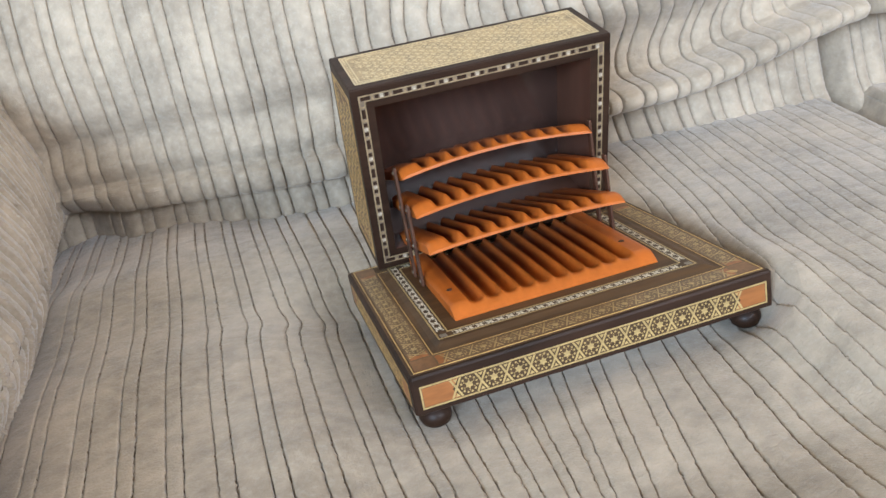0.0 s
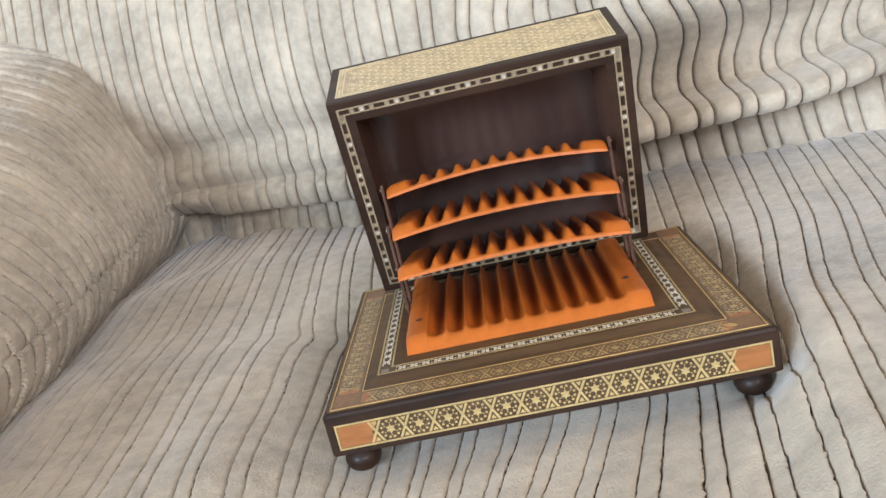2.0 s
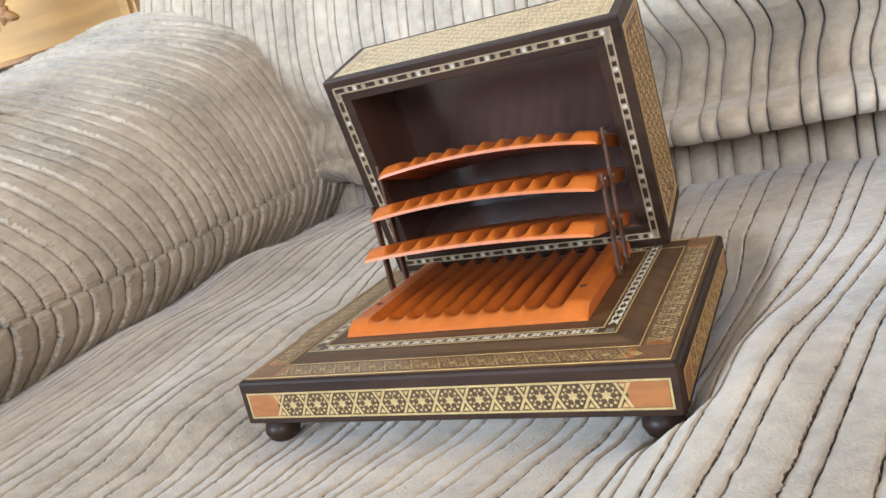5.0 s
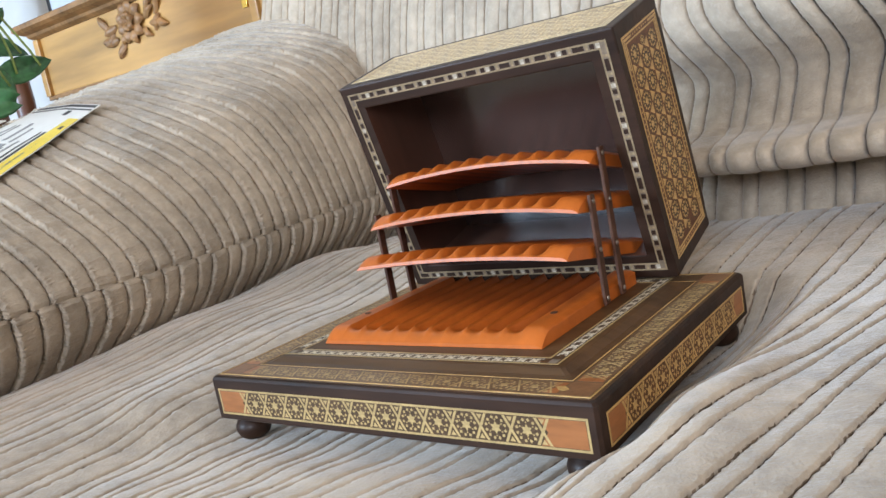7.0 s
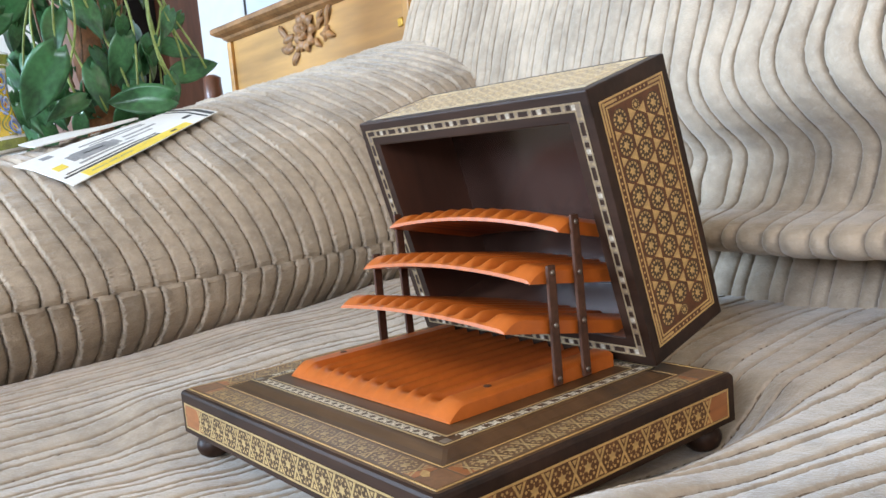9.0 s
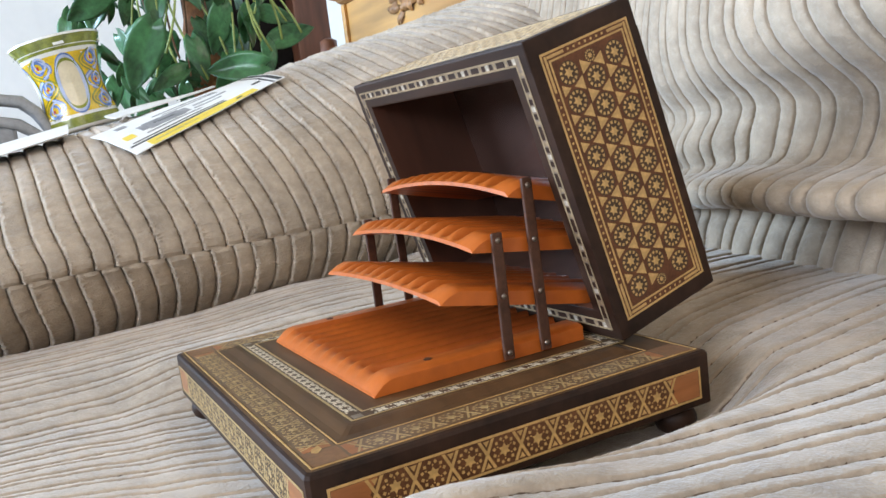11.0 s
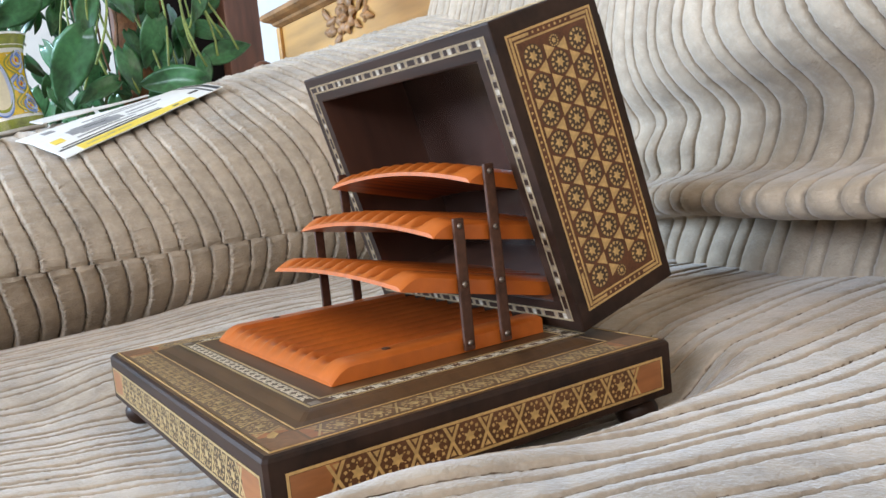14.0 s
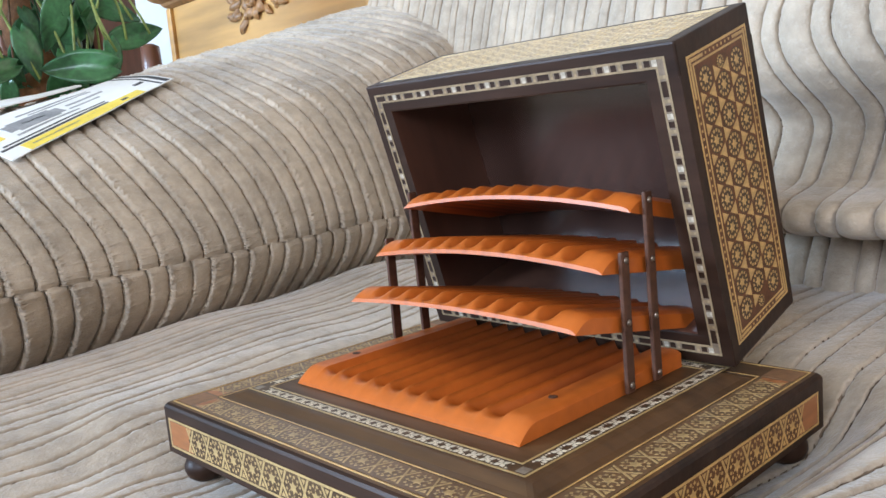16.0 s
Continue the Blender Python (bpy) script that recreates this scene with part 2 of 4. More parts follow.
def seat_cushion(name, first, last, rows, pitch=0.105):
    s, pile, k = wale_rows(first, last, pitch, 4.0)
    lean = np.tile(WALE, len(s) // len(WALE)) - 0.5
    y = np.concatenate([np.linspace(-4.4, -1.8, 40, endpoint=False), np.linspace(-1.8, 4.3, rows)])
    S, Y = np.meshgrid(s, y, indexing="ij")
    sway = (0.12 * smooth01((S + 0.3) / 1.2) + 0.08 * smooth01((S - 1.5) / 0.8)) * (Y - 1.0) + 0.12 * smooth01((Y - 0.3) / 1.4) * smooth01((S - 1.2) / 0.6) + 0.18 * np.exp(-(((S - 1.2) / 0.55) ** 2)) * np.minimum(Y - 0.2, 0)
    sway = sway + 0.035 * np.exp(-(((Y - 1.43) / 0.13) ** 2) - ((S + 0.45) / 0.35) ** 2) + 0.03 * wander(S * 0.9, Y * 1.1, 5)
    X = S + sway + tufts(S.shape, 42, 0.0018) + 0.0032 * (cracks(len(s), 0.09)[:, None] * np.random.RandomState(77).normal(size=(1, S.shape[1])).clip(-2, 2) * np.sin(k * 7.1)[:, None])
    depth = (np.where(k % 2 == 1, 1.1, 0.62)[:, None] + 0.20 * smooth01((S - 1.1) / 0.8)) * np.clip(1.0 + 0.4 * wander(S * 1.3, Y * 1.1, 8) + 0.35 * (np.sin(k * 12.9898))[:, None] * wander(S, Y * 1.5, 17), 0.40, 1.6) * (1.0 - 0.12 * smooth01((S - 0.2) / 1.2) * smooth01((1.8 - S) / 0.4)) * (0.88 + 0.12 * smooth01((S + 0.3) / 1.0))
    Z = seat_height(X, Y) + (0.007 * (pile[:, None] - 1) - 0.042 * cracks(len(s), 0.024)[:, None] + 0.009 * lean[:, None]) * depth + 0.006 * wander(S * 9, Y * 7, 14) + tufts(S.shape, 41, 0.0010)
    Z = Z - 3.0 * smooth01((-3.9 - Y) / 0.6) ** 2 - 0.30 * smooth01((S - last + 0.3) / 0.3) ** 2 - 0.25 * smooth01((first + 0.25 - S) / 0.25) ** 2
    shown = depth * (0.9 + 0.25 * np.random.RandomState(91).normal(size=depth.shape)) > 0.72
    return sheet(np.stack([X, Y, Z], -1), name, [cord, groove_shade], sofa, "flat beige corduroy seat cushion with front to back wales", shaded=groove_shade_rows(len(s), 0.0285, 0.0, shown))


seat_cushion("seat_cushion", -3.16, 3.98, 450)
seat_cushion("seat_cushion", 4.02, 10.0, 90)

BACK_X = np.array([-4.0, -1.87, -1.14, 0.2, 1.2, 2.34, 3.0, 4.7, 8.0])
BACK_Y = np.array([4.1, 3.87, 3.66, 3.05, 2.70, 2.50, 2.42, 2.32, 2.3])
BACK_Z = np.array([0.2, 0.34, 0.48, 0.58, 0.66, 0.705, 0.72, 0.735, 0.77, 0.82, 0.87, 0.905, 0.925, 0.94, 0.97, 1.05, 1.15, 1.25, 1.33, 1.4, 1.5, 1.65, 1.85, 2.1, 2.5, 2.9, 3.2, 3.5, 3.75, 3.9, 3.95, 3.9])
BACK_O = np.array([-0.1, -0.17, -0.24, -0.31, -0.37, -0.38, -0.16, 0.1, 0.19, 0.22, 0.2, 0.12, -0.02, -0.12, -0.19, -0.23, -0.235, -0.2, -0.12, -0.03, 0.04, 0.07, 0.05, -0.03, -0.17, -0.32, -0.47, -0.64, -0.85, -1.1, -1.5, -2])


def back_cushion(name, first, last, pitch=0.135):
    s, pile, k = wale_rows(first, last, pitch, 2.2)
    v = np.linspace(0, len(BACK_Z) - 1, 380)
    z, o = np.interp(v, np.arange(len(BACK_Z)), BACK_Z), np.interp(v, np.arange(len(BACK_Z)), BACK_O)
    o = np.convolve(np.pad(o, 5, mode="edge"), np.ones(11) / 11, "valid")
    S, Z = np.meshgrid(s, z, indexing="ij")
    O = o[None, :] + 0.24 * np.exp(-(((Z - 1.10) / 0.17) ** 2)) * (1 - smooth01((S - 0.1) / 1.0))
    yb = np.interp(S, np.linspace(-4, 8, 200), np.convolve(np.pad(np.interp(np.linspace(-4, 8, 200), BACK_X, BACK_Y), 12, mode="edge"), np.ones(25) / 25, "valid"))
    flat = 1 - smooth01((S + 0.2) / 1.2)
    O = O * (1 - 0.65 * flat * (1 - smooth01((Z - 0.9) / 0.1)))
    rise = -0.09 * flat + 0.05 * smooth01((S - 1.5) / 1.2) + 0.30 * smooth01((S - 2.6) / 1.9)
    Zr = Z + rise * smooth01((Z - 0.5) / 0.2) * (1 - smooth01((Z - 1.4) / 1.0))
    wave = (0.060 * np.sin((Z - 0.95) * 5.2 + 1.2 * wander(S * 0.9, Z, 4)) + 0.022 * np.sin(Z * 11 + 2.0 * wander(S * 0.9, Z, 6))) * smooth01((Z - 0.9) / 0.4) * (1 - 0.8 * smooth01((Z - 1.9) / 0.9)) * smooth01((S + 0.3) / 1.5)
    X = S + wave + 0.03 * wander(S * 1.4, Z * 2.4, 9) + tufts(S.shape, 44, 0.0016)
    puff = 0.07 * wander(S * 0.8, Z * 0.9, 12) * smooth01((Z - 1.0) / 0.5)
    part_open = 0.18 + 0.82 * smooth01((S - 1.4) / 1.0) * smooth01((3.9 - S) / 1.2)
    plump = 1 + 0.4 * (1 - smooth01((Z - 0.9) / 0.15))
    Y = yb - O - puff - plump * (0.040 * pile[:, None] - 0.075 * part_open * cracks(len(s), 0.035)[:, None]) * (0.85 + 0.35 * wander(S * 1.7, Z * 1.5, 33)) + tufts(S.shape, 43, 0.0012)
    Y = Y + 0.40 * smooth01((-1.35 - S) / 0.45) * (1 - smooth01((Z - 0.62) / 0.35))
    Y = Y + 0.5 * smooth01((S - last + 0.16) / 0.16) ** 3 + 0.5 * smooth01((first + 0.16 - S) / 0.16) ** 3
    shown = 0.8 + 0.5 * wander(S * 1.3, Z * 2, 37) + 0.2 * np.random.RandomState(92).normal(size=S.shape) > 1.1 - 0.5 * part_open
    return sheet(np.stack([X, Y, Zr], -1), name, [cord, groove_shade], sofa, "pale corduroy back cushion with a rolled fold", shaded=groove_shade_rows(len(s), 0.0125, 0.0125, shown))


back_cushion("back_cushion", -3.93, 4.40)
back_cushion("back_cushion", 4.44, 10.5)

ARM_X = np.array([-2.12, -2.00, -1.90, -1.80, -1.74, -1.72, -1.725, -1.76, -1.86, -2.02, -2.24, -2.5, -2.85, -3.25, -3.7, -4.2, -4.65, -4.95, -5.1, -5.1])
ARM_Z = np.array([0.22, 0.32, 0.42, 0.54, 0.66, 0.72, 0.80, 0.92, 1.08, 1.24, 1.39, 1.52, 1.66, 1.77, 1.83, 1.83, 1.74, 1.5, 1.0, -3.0])


def arm_lift(y):
    """The armrest climbs towards the back of the sofa."""
    return np.clip(0.19 * (y - 1.0) - 0.03 + 0.045 * np.maximum(y - 1.0, 0.0) ** 1.3, -0.6, 1.1)


def arm_panel(name, label, v0, v1, first, last, pitch=0.135, phase=0.0, tuck=(0, 0)):
    s, pile, k = wale_rows(first + phase, last + phase, pitch, 3.2, 1.12)
    v = np.linspace(v0, v1, int(26 * (v1 - v0)))
    px, pz = np.interp(v, np.arange(len(ARM_X)), ARM_X), np.interp(v, np.arange(len(ARM_Z)), ARM_Z)
    nx, nz = np.gradient(pz, v), -np.gradient(px, v)
    ln = np.hypot(nx, nz)
    nx, nz = np.convolve(np.pad(nx / ln, 12, mode="edge"), np.ones(25) / 25, "valid"), np.convolve(np.pad(nz / ln, 12, mode="edge"), np.ones(25) / 25, "valid")
    S, V = np.meshgrid(s, v, indexing="ij")
    end = np.minimum(V - v0, v1 - V)
    edge = np.where((V - v0 < v1 - V), tuck[0], tuck[1]) * (1 - smooth01(end / 0.5))
    f = np.tile(WALE, len(s) // len(WALE))[:, None]
    flank = np.exp(-(((f - 0.10) / 0.09) ** 2))
    wide = np.where(k % 2 == 0, 1.0, 0.35)[:, None]
    steep = smooth01(f / 0.20) * (1 - f) ** 0.7
    h = (0.020 * pile[:, None] + 0.018 * steep * (1 + 0.16 * np.cos(k * math.pi)[:, None]) - 0.036 * cracks(len(s), 0.030)[:, None] + 0.016 * flank * wide) * (0.85 + 0.3 * wander(S * 2.3, V * 0.9, 25)) + 0.02 * wander(S * 2.0, V * 0.8, 21) + tufts(S.shape, 46, 0.0016) + flank * wide * tufts(S.shape, 48, 0.0085) - edge
    Yw = S + 0.05 * wander(S * 0.8, V * 0.5, 22) + tufts(S.shape, 45, 0.0035) - 0.10 * smooth01((V - 5) / 8)
    lift = arm_lift(Yw) * smooth01((pz - 0.6) / 0.8)
    X = px + nx * h - 0.20 * smooth01((Yw - 1.2) / 2.6)
    Z = pz + nz * h + lift
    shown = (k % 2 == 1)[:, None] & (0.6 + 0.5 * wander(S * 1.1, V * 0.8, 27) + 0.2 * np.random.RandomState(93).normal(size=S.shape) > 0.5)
    return sheet(np.stack([X, Yw, Z], -1), name, [cord, groove_shade], sofa, label, shaded=groove_shade_rows(len(s), 0.0285, 0.0125, shown))


arm_panel("arm_top", "rounded corduroy armrest with wales running over it", 5.0, 19.0, -4.6, 4.6, tuck=(0.016, 0))
arm_panel("arm_side", "lower corduroy panel of the armrest below a seam", 0.0, 5.05, -4.6, 4.6, phase=0.035, tuck=(0, 0.016))

# ---- the inlaid box ----
cigarette_box = thing("cigarette_box", "dark wooden inlaid cigarette box, lid open and trays raised", "box")
BX0, BX1, BY0, BY1 = -0.037, 1.797, 0.0, 1.495


def ring_loft(bm, x0, x1, y0, y1, rings, chamfer):
    rows = []
    for inset, z in rings:
        a, b, c, d = x0 + inset, x1 - inset, y0 + inset, y1 - inset
        q = chamfer
        pts = [(a + q, c), (b - q, c), (b, c + q), (b, d - q), (b - q, d), (a + q, d), (a, d - q), (a, c + q)]
        rows.append([bm.verts.new((x, y, z)) for x, y in pts])
    for r, t in zip(rows, rows[1:]):
        for i in range(8):
            bm.faces.new((r[i], r[(i + 1) % 8], t[(i + 1) % 8], t[i]))
    bm.faces.new(rows[0])
    bm.faces.new(rows[-1])
    return bm


RIM_Z, TOP_Z = 0.455, 0.476
base_mesh = ring_loft(bmesh.new(), BX0, BX1, BY0, BY1, [(0.012, 0.258), (0, 0.266), (0, 0.440), (0.006, 0.450), (0.016, RIM_Z), (0.165, RIM_Z + 0.002), (0.186, RIM_Z + 0.006), (0.218, TOP_Z - 0.002), (0.228, TOP_Z), (0.5, TOP_Z)], 0.012)
# Lighter walnut copy on top, dark one below the rim: light in the colour.
for f in base_mesh.faces:
    if f.calc_center_median().z < RIM_Z - 0.0005:
        f.material_index = 1
base = part("base", base_mesh, [lit_walnut, walnut], cigarette_box)

# bun feet
foot_profile = [(0.045, 0.262), (0.05, 0.248), (0.066, 0.236), (0.076, 0.215), (0.077, 0.195), (0.066, 0.168), (0.045, 0.152), (0.02, 0.148)]
for fx, fy in ((0.065, 0.09), (1.695, 0.09), (0.065, 1.405), (1.695, 1.405)):
    part("foot", lathe(foot_profile, 24, cx=fx, cy=fy), walnut, cigarette_box, smooth=True)

# lid: its own axes run along the hinge, away from the mouth, and up its front
LW, LD, LH, WALL = 1.46, 0.485, 1.125, 0.118
LID_M = pose(0.125 * U, 1.294 * U, 0.490 * U, 15.7, 0, 0)
bm = bmesh.new()
block(bm, 0, LW, 0, LD, 0, WALL, 0.008)
block(bm, 0, LW, 0, LD, LH - WALL, LH, 0.008)
block(bm, 0, WALL, 0.0004, LD - 0.0004, WALL - 0.01, LH - WALL + 0.01)
block(bm, LW - WALL, LW, 0.0004, LD - 0.0004, WALL - 0.01, LH - WALL + 0.01)
# Inner walls redder than the outside: the trays' reflection put into their colour.
for f in bm.faces:
    c, n = f.calc_center_median(), f.normal
    if (abs(n.x) > 0.9 and WALL - 0.002 < c.x < LW - WALL + 0.002 and WALL < c.z < LH - WALL) or (abs(n.z) > 0.9 and WALL - 0.002 < c.z < LH - WALL + 0.002 and WALL < c.x < LW - WALL):
        f.material_index = 1
lid = part("lid", bm, [walnut, tray_reflection], cigarette_box, m=LID_M)
part("lid_panel", block(bmesh.new(), WALL - 0.005, LW - WALL + 0.005, 0.440, LD - 0.004, WALL - 0.005, LH - WALL + 0.005), walnut_in, lid, "smooth brown panel closing the lid")

# trays: burnt stain and painted shade in streaks from the middle to the back
def stain_and_shade_grooves(lacquer, first, last, ahead):
    """Dark stain, with the grooves' shade in the same colour, from first to last, in metres from the tray's front edge.
    """
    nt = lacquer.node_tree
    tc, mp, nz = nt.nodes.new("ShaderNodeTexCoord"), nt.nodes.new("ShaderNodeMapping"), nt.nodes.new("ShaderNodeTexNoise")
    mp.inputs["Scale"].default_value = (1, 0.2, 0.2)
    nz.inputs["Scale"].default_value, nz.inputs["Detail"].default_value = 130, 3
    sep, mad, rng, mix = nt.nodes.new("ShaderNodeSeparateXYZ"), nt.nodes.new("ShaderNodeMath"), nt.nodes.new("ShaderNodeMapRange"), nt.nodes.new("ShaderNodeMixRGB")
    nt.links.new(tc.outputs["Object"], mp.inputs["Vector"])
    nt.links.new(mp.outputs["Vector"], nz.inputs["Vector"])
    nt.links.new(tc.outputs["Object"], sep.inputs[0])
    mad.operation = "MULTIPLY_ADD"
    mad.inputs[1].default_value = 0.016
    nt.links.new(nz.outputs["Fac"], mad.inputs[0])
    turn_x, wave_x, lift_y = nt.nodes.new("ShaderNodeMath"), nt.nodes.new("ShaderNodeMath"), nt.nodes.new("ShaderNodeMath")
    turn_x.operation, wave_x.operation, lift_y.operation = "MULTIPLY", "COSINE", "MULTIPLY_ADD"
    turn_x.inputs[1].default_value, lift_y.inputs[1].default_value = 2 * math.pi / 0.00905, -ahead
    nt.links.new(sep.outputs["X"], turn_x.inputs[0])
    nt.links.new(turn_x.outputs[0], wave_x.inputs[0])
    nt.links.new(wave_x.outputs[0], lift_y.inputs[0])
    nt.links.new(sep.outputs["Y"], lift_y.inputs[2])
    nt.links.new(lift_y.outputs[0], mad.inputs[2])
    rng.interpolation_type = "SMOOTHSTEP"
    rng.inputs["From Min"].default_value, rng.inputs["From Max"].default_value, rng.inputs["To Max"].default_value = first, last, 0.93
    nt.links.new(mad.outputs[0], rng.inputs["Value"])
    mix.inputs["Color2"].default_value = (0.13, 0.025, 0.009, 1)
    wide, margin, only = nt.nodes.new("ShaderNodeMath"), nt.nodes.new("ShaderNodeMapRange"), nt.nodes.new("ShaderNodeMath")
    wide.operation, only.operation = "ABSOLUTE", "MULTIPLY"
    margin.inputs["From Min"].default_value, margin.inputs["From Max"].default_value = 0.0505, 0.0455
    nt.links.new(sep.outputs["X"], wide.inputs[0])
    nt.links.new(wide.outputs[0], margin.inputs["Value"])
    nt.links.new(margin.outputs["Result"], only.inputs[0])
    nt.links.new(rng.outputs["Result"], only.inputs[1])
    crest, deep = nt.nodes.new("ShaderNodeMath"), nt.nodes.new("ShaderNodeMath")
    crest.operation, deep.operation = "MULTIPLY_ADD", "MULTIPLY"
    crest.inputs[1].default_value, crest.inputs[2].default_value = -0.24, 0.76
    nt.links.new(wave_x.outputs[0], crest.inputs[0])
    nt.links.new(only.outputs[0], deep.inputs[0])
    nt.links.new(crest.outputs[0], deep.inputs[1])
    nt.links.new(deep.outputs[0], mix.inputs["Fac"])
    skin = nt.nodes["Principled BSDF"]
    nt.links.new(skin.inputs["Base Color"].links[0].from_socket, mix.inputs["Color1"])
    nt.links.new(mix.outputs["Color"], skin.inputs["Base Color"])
    return lacquer


orange = stain_and_shade_grooves(orange, 0.017, 0.056, 0.010)
orange_upper = stain_and_shade_grooves(mat("orange_lacquer", ORANGE, 0.42, spread=0.10, scale=26, bump=0.05, bump_scale=120, coat=0.10, spec=0.28, coat_rough=0.30), 0.010, 0.034, 0.009)
PITCH, GROOVES, TW = 0.0905, 10, 1.10


def tray_mesh(length, start, depth, bow, thick=0.060):
    bm = bmesh.new()
    edge_x = GROOVES * PITCH / 2
    xs = np.concatenate([[-TW / 2, -TW / 2 + 0.012, -TW / 2 + 0.03, -edge_x - 0.02], np.linspace(-edge_x, edge_x, 12 * GROOVES + 1), [edge_x + 0.02, TW / 2 - 0.03, TW / 2 - 0.012, TW / 2]])
    ys = np.array([0, 0.012, 0.035, 0.06, 0.08, 0.10, 0.13, 0.16, 0.20, 0.24, 0.30, 0.40, 0.52, length - 0.09, length - 0.075, length - 0.055, length - 0.035, length - 0.02, length])
    ys = np.unique(np.round(ys, 4))
    top, low, cuts = [], [], []
    for x in xs:
        g = (x + GROOVES * PITCH / 2) / PITCH
        cut = 0.0
        if 0.001 < g < GROOVES - 0.001:
            q = abs(2 * (g - math.floor(g + 1e-6)) - 1)
            cut = (max(0.0, 1 - q**2) ** 0.8 if bow == 0 else 0.5 + 0.5 * math.cos(math.pi * q)) * depth
        arch = bow * (1 - (2 * x / TW) ** 2)
        side = 0.012 * max(0.0, 1 - (TW / 2 - abs(x)) / 0.03) ** 2
        tr, lr = [], []
        for y in ys:
            front = thick * math.sin(math.pi / 2 * min(1.0, (y + 0.012) / 0.092))
            begin = float(smooth01((y - start) / (0.12 if bow == 0 else 0.050)))
            z = min(front, thick) - cut * begin - side
            tr.append(bm.verts.new((x, y, z + arch)))
            lr.append(bm.verts.new((x, y, -0.002 + arch)))
        top.append(tr), low.append(lr), cuts.append(cut)
    n, k = len(xs), len(ys)
    for i in range(n - 1):
        for j in range(k - 1):
            f = bm.faces.new((top[i][j], top[i + 1][j], top[i + 1][j + 1], top[i][j + 1]))
            f.smooth = True
            crest = bm.edges.get((top[i][j], top[i][j + 1]))
            if (i - 4) in (0, 12 * GROOVES):
                crest.smooth = False
            bm.faces.new((low[i][j + 1], low[i + 1][j + 1], low[i + 1][j], low[i][j]))
        bm.faces.new((low[i][0], low[i + 1][0], top[i + 1][0], top[i][0]))
        bm.faces.new((top[i][-1], top[i + 1][-1], low[i + 1][-1], low[i][-1]))
    for j in range(k - 1):
        bm.faces.new((top[0][j], top[0][j + 1], low[0][j + 1], low[0][j]))
        bm.faces.new((low[-1][j], low[-1][j + 1], top[-1][j + 1], top[-1][j]))
    return bm


TX = 0.855
TRAYS = [(0.382, 0.480, 0.0, 0.87, 0.018, 0.0), (0.668, 0.733, -11.0, 0.74, 0.004, 0.022), (0.815, 0.890, -8.0, 0.60, 0.004, 0.036), (0.985, 1.062, -12.0, 0.40, 0.004, 0.042)]
for n, (ty, tz, tilt, length, start, bow) in enumerate(TRAYS):
    tray = part("tray", tray_mesh(length, start, 0.052 if n == 0 else 0.050, bow), orange if n == 0 else orange_upper, cigarette_box, "grooved orange lacquered tray, grooves darkened by stain and painted shade", m=pose(TX * U, ty * U, tz * U, tilt, 0, 0))
    if n == 0:
        for x in (-0.495, 0.480):
            sb = lathe([(0.016, 0.052), (0.016, 0.0615), (0.012, 0.063)], 12, cx=x, cy=0.245)
            block(sb, x - 0.012, x + 0.012, 0.242, 0.248, 0.0622, 0.0640)
            part("screw_head", sb, iron, tray)


def strut(x, y0, z0, y1, z1, rivets, name="strut"):
    dy, dz = y1 - y0, z1 - z0
    ln = math.hypot(dy, dz)
    ang = math.degrees(math.atan2(-dy, dz))
    bm = bmesh.new()
    block(bm, -0.008, 0.008, -0.022, 0.022, -0.028, ln + 0.028, 0.007)
    ob = part(name, bm, iron, cigarette_box, "flat browned metal link", m=pose(x * U, y0 * U, z0 * U, ang, 0, 0))
    for r in rivets:
        b2 = bmesh.new()
        bmesh.ops.create_uvsphere(b2, u_segments=12, v_segments=8, radius=0.011, matrix=Matrix.Translation((0.009 if x > 0.9 else -0.009, 0, r)) @ Matrix.Diagonal((0.6, 1, 1, 1)))
        part("rivet", b2, rivet_steel, ob, smooth=True)
    return ob


for sx in (1.425, 0.285):
    strut(sx, 0.905, 0.515, 0.907, 0.920, (0.0, 0.205, 0.405))
    strut(sx, 1.066, 0.515, 1.055, 1.094, (0.0, 0.195, 0.385, 0.579))

# ---- inlay of the box ----
ground = mat("dark_inlay_ground", (0.072, 0.040, 0.019), 0.45, spread=0.2, scale=150, coat=0.1, spec=0.3)
bounce_warm_ground = mat("red_brown_bounce_ground", (0.115, 0.046, 0.018), 0.45, spread=0.2, scale=150, coat=0.1, spec=0.3)
rim_gold = mat("dull_gold_inlay", (0.40, 0.27, 0.115), 0.4, spread=0.18, scale=80, coat=0.2)
tan_line = mat("tan_inlay_line", (0.28, 0.20, 0.115), 0.6, spread=0.2, scale=120, spec=0.2)
rim_plate = mat("brown_corner_veneer", (0.21, 0.10, 0.042), 0.42, spread=0.2, scale=60, coat=0.15)
rim_ground = mat("brown_inlay_ground", (0.145, 0.080, 0.038), 0.40, spread=0.18, scale=120, coat=0.2)


def frame_axes(origin, eu, ev, ew):
    """A plane's axes: along, up and out of it, from a place in decimetres."""
    m = Matrix((eu, ev, ew)).transposed().to_4x4()
    m.translation = Vector(origin) * U
    return m


def prism(bm, pts, h, low=-0.002):
    """One flush piece of inlay; h ranks it over its neighbours."""
    h = h * 0.3
    top = [bm.verts.new((x, y, h)) for x, y in pts]
    bot = [bm.verts.new((x, y, low)) for x, y in pts]
    bm.faces.new(top)
    for i in range(len(pts)):
        bm.faces.new((bot[i], bot[(i + 1) % len(pts)], top[(i + 1) % len(pts)], top[i]))


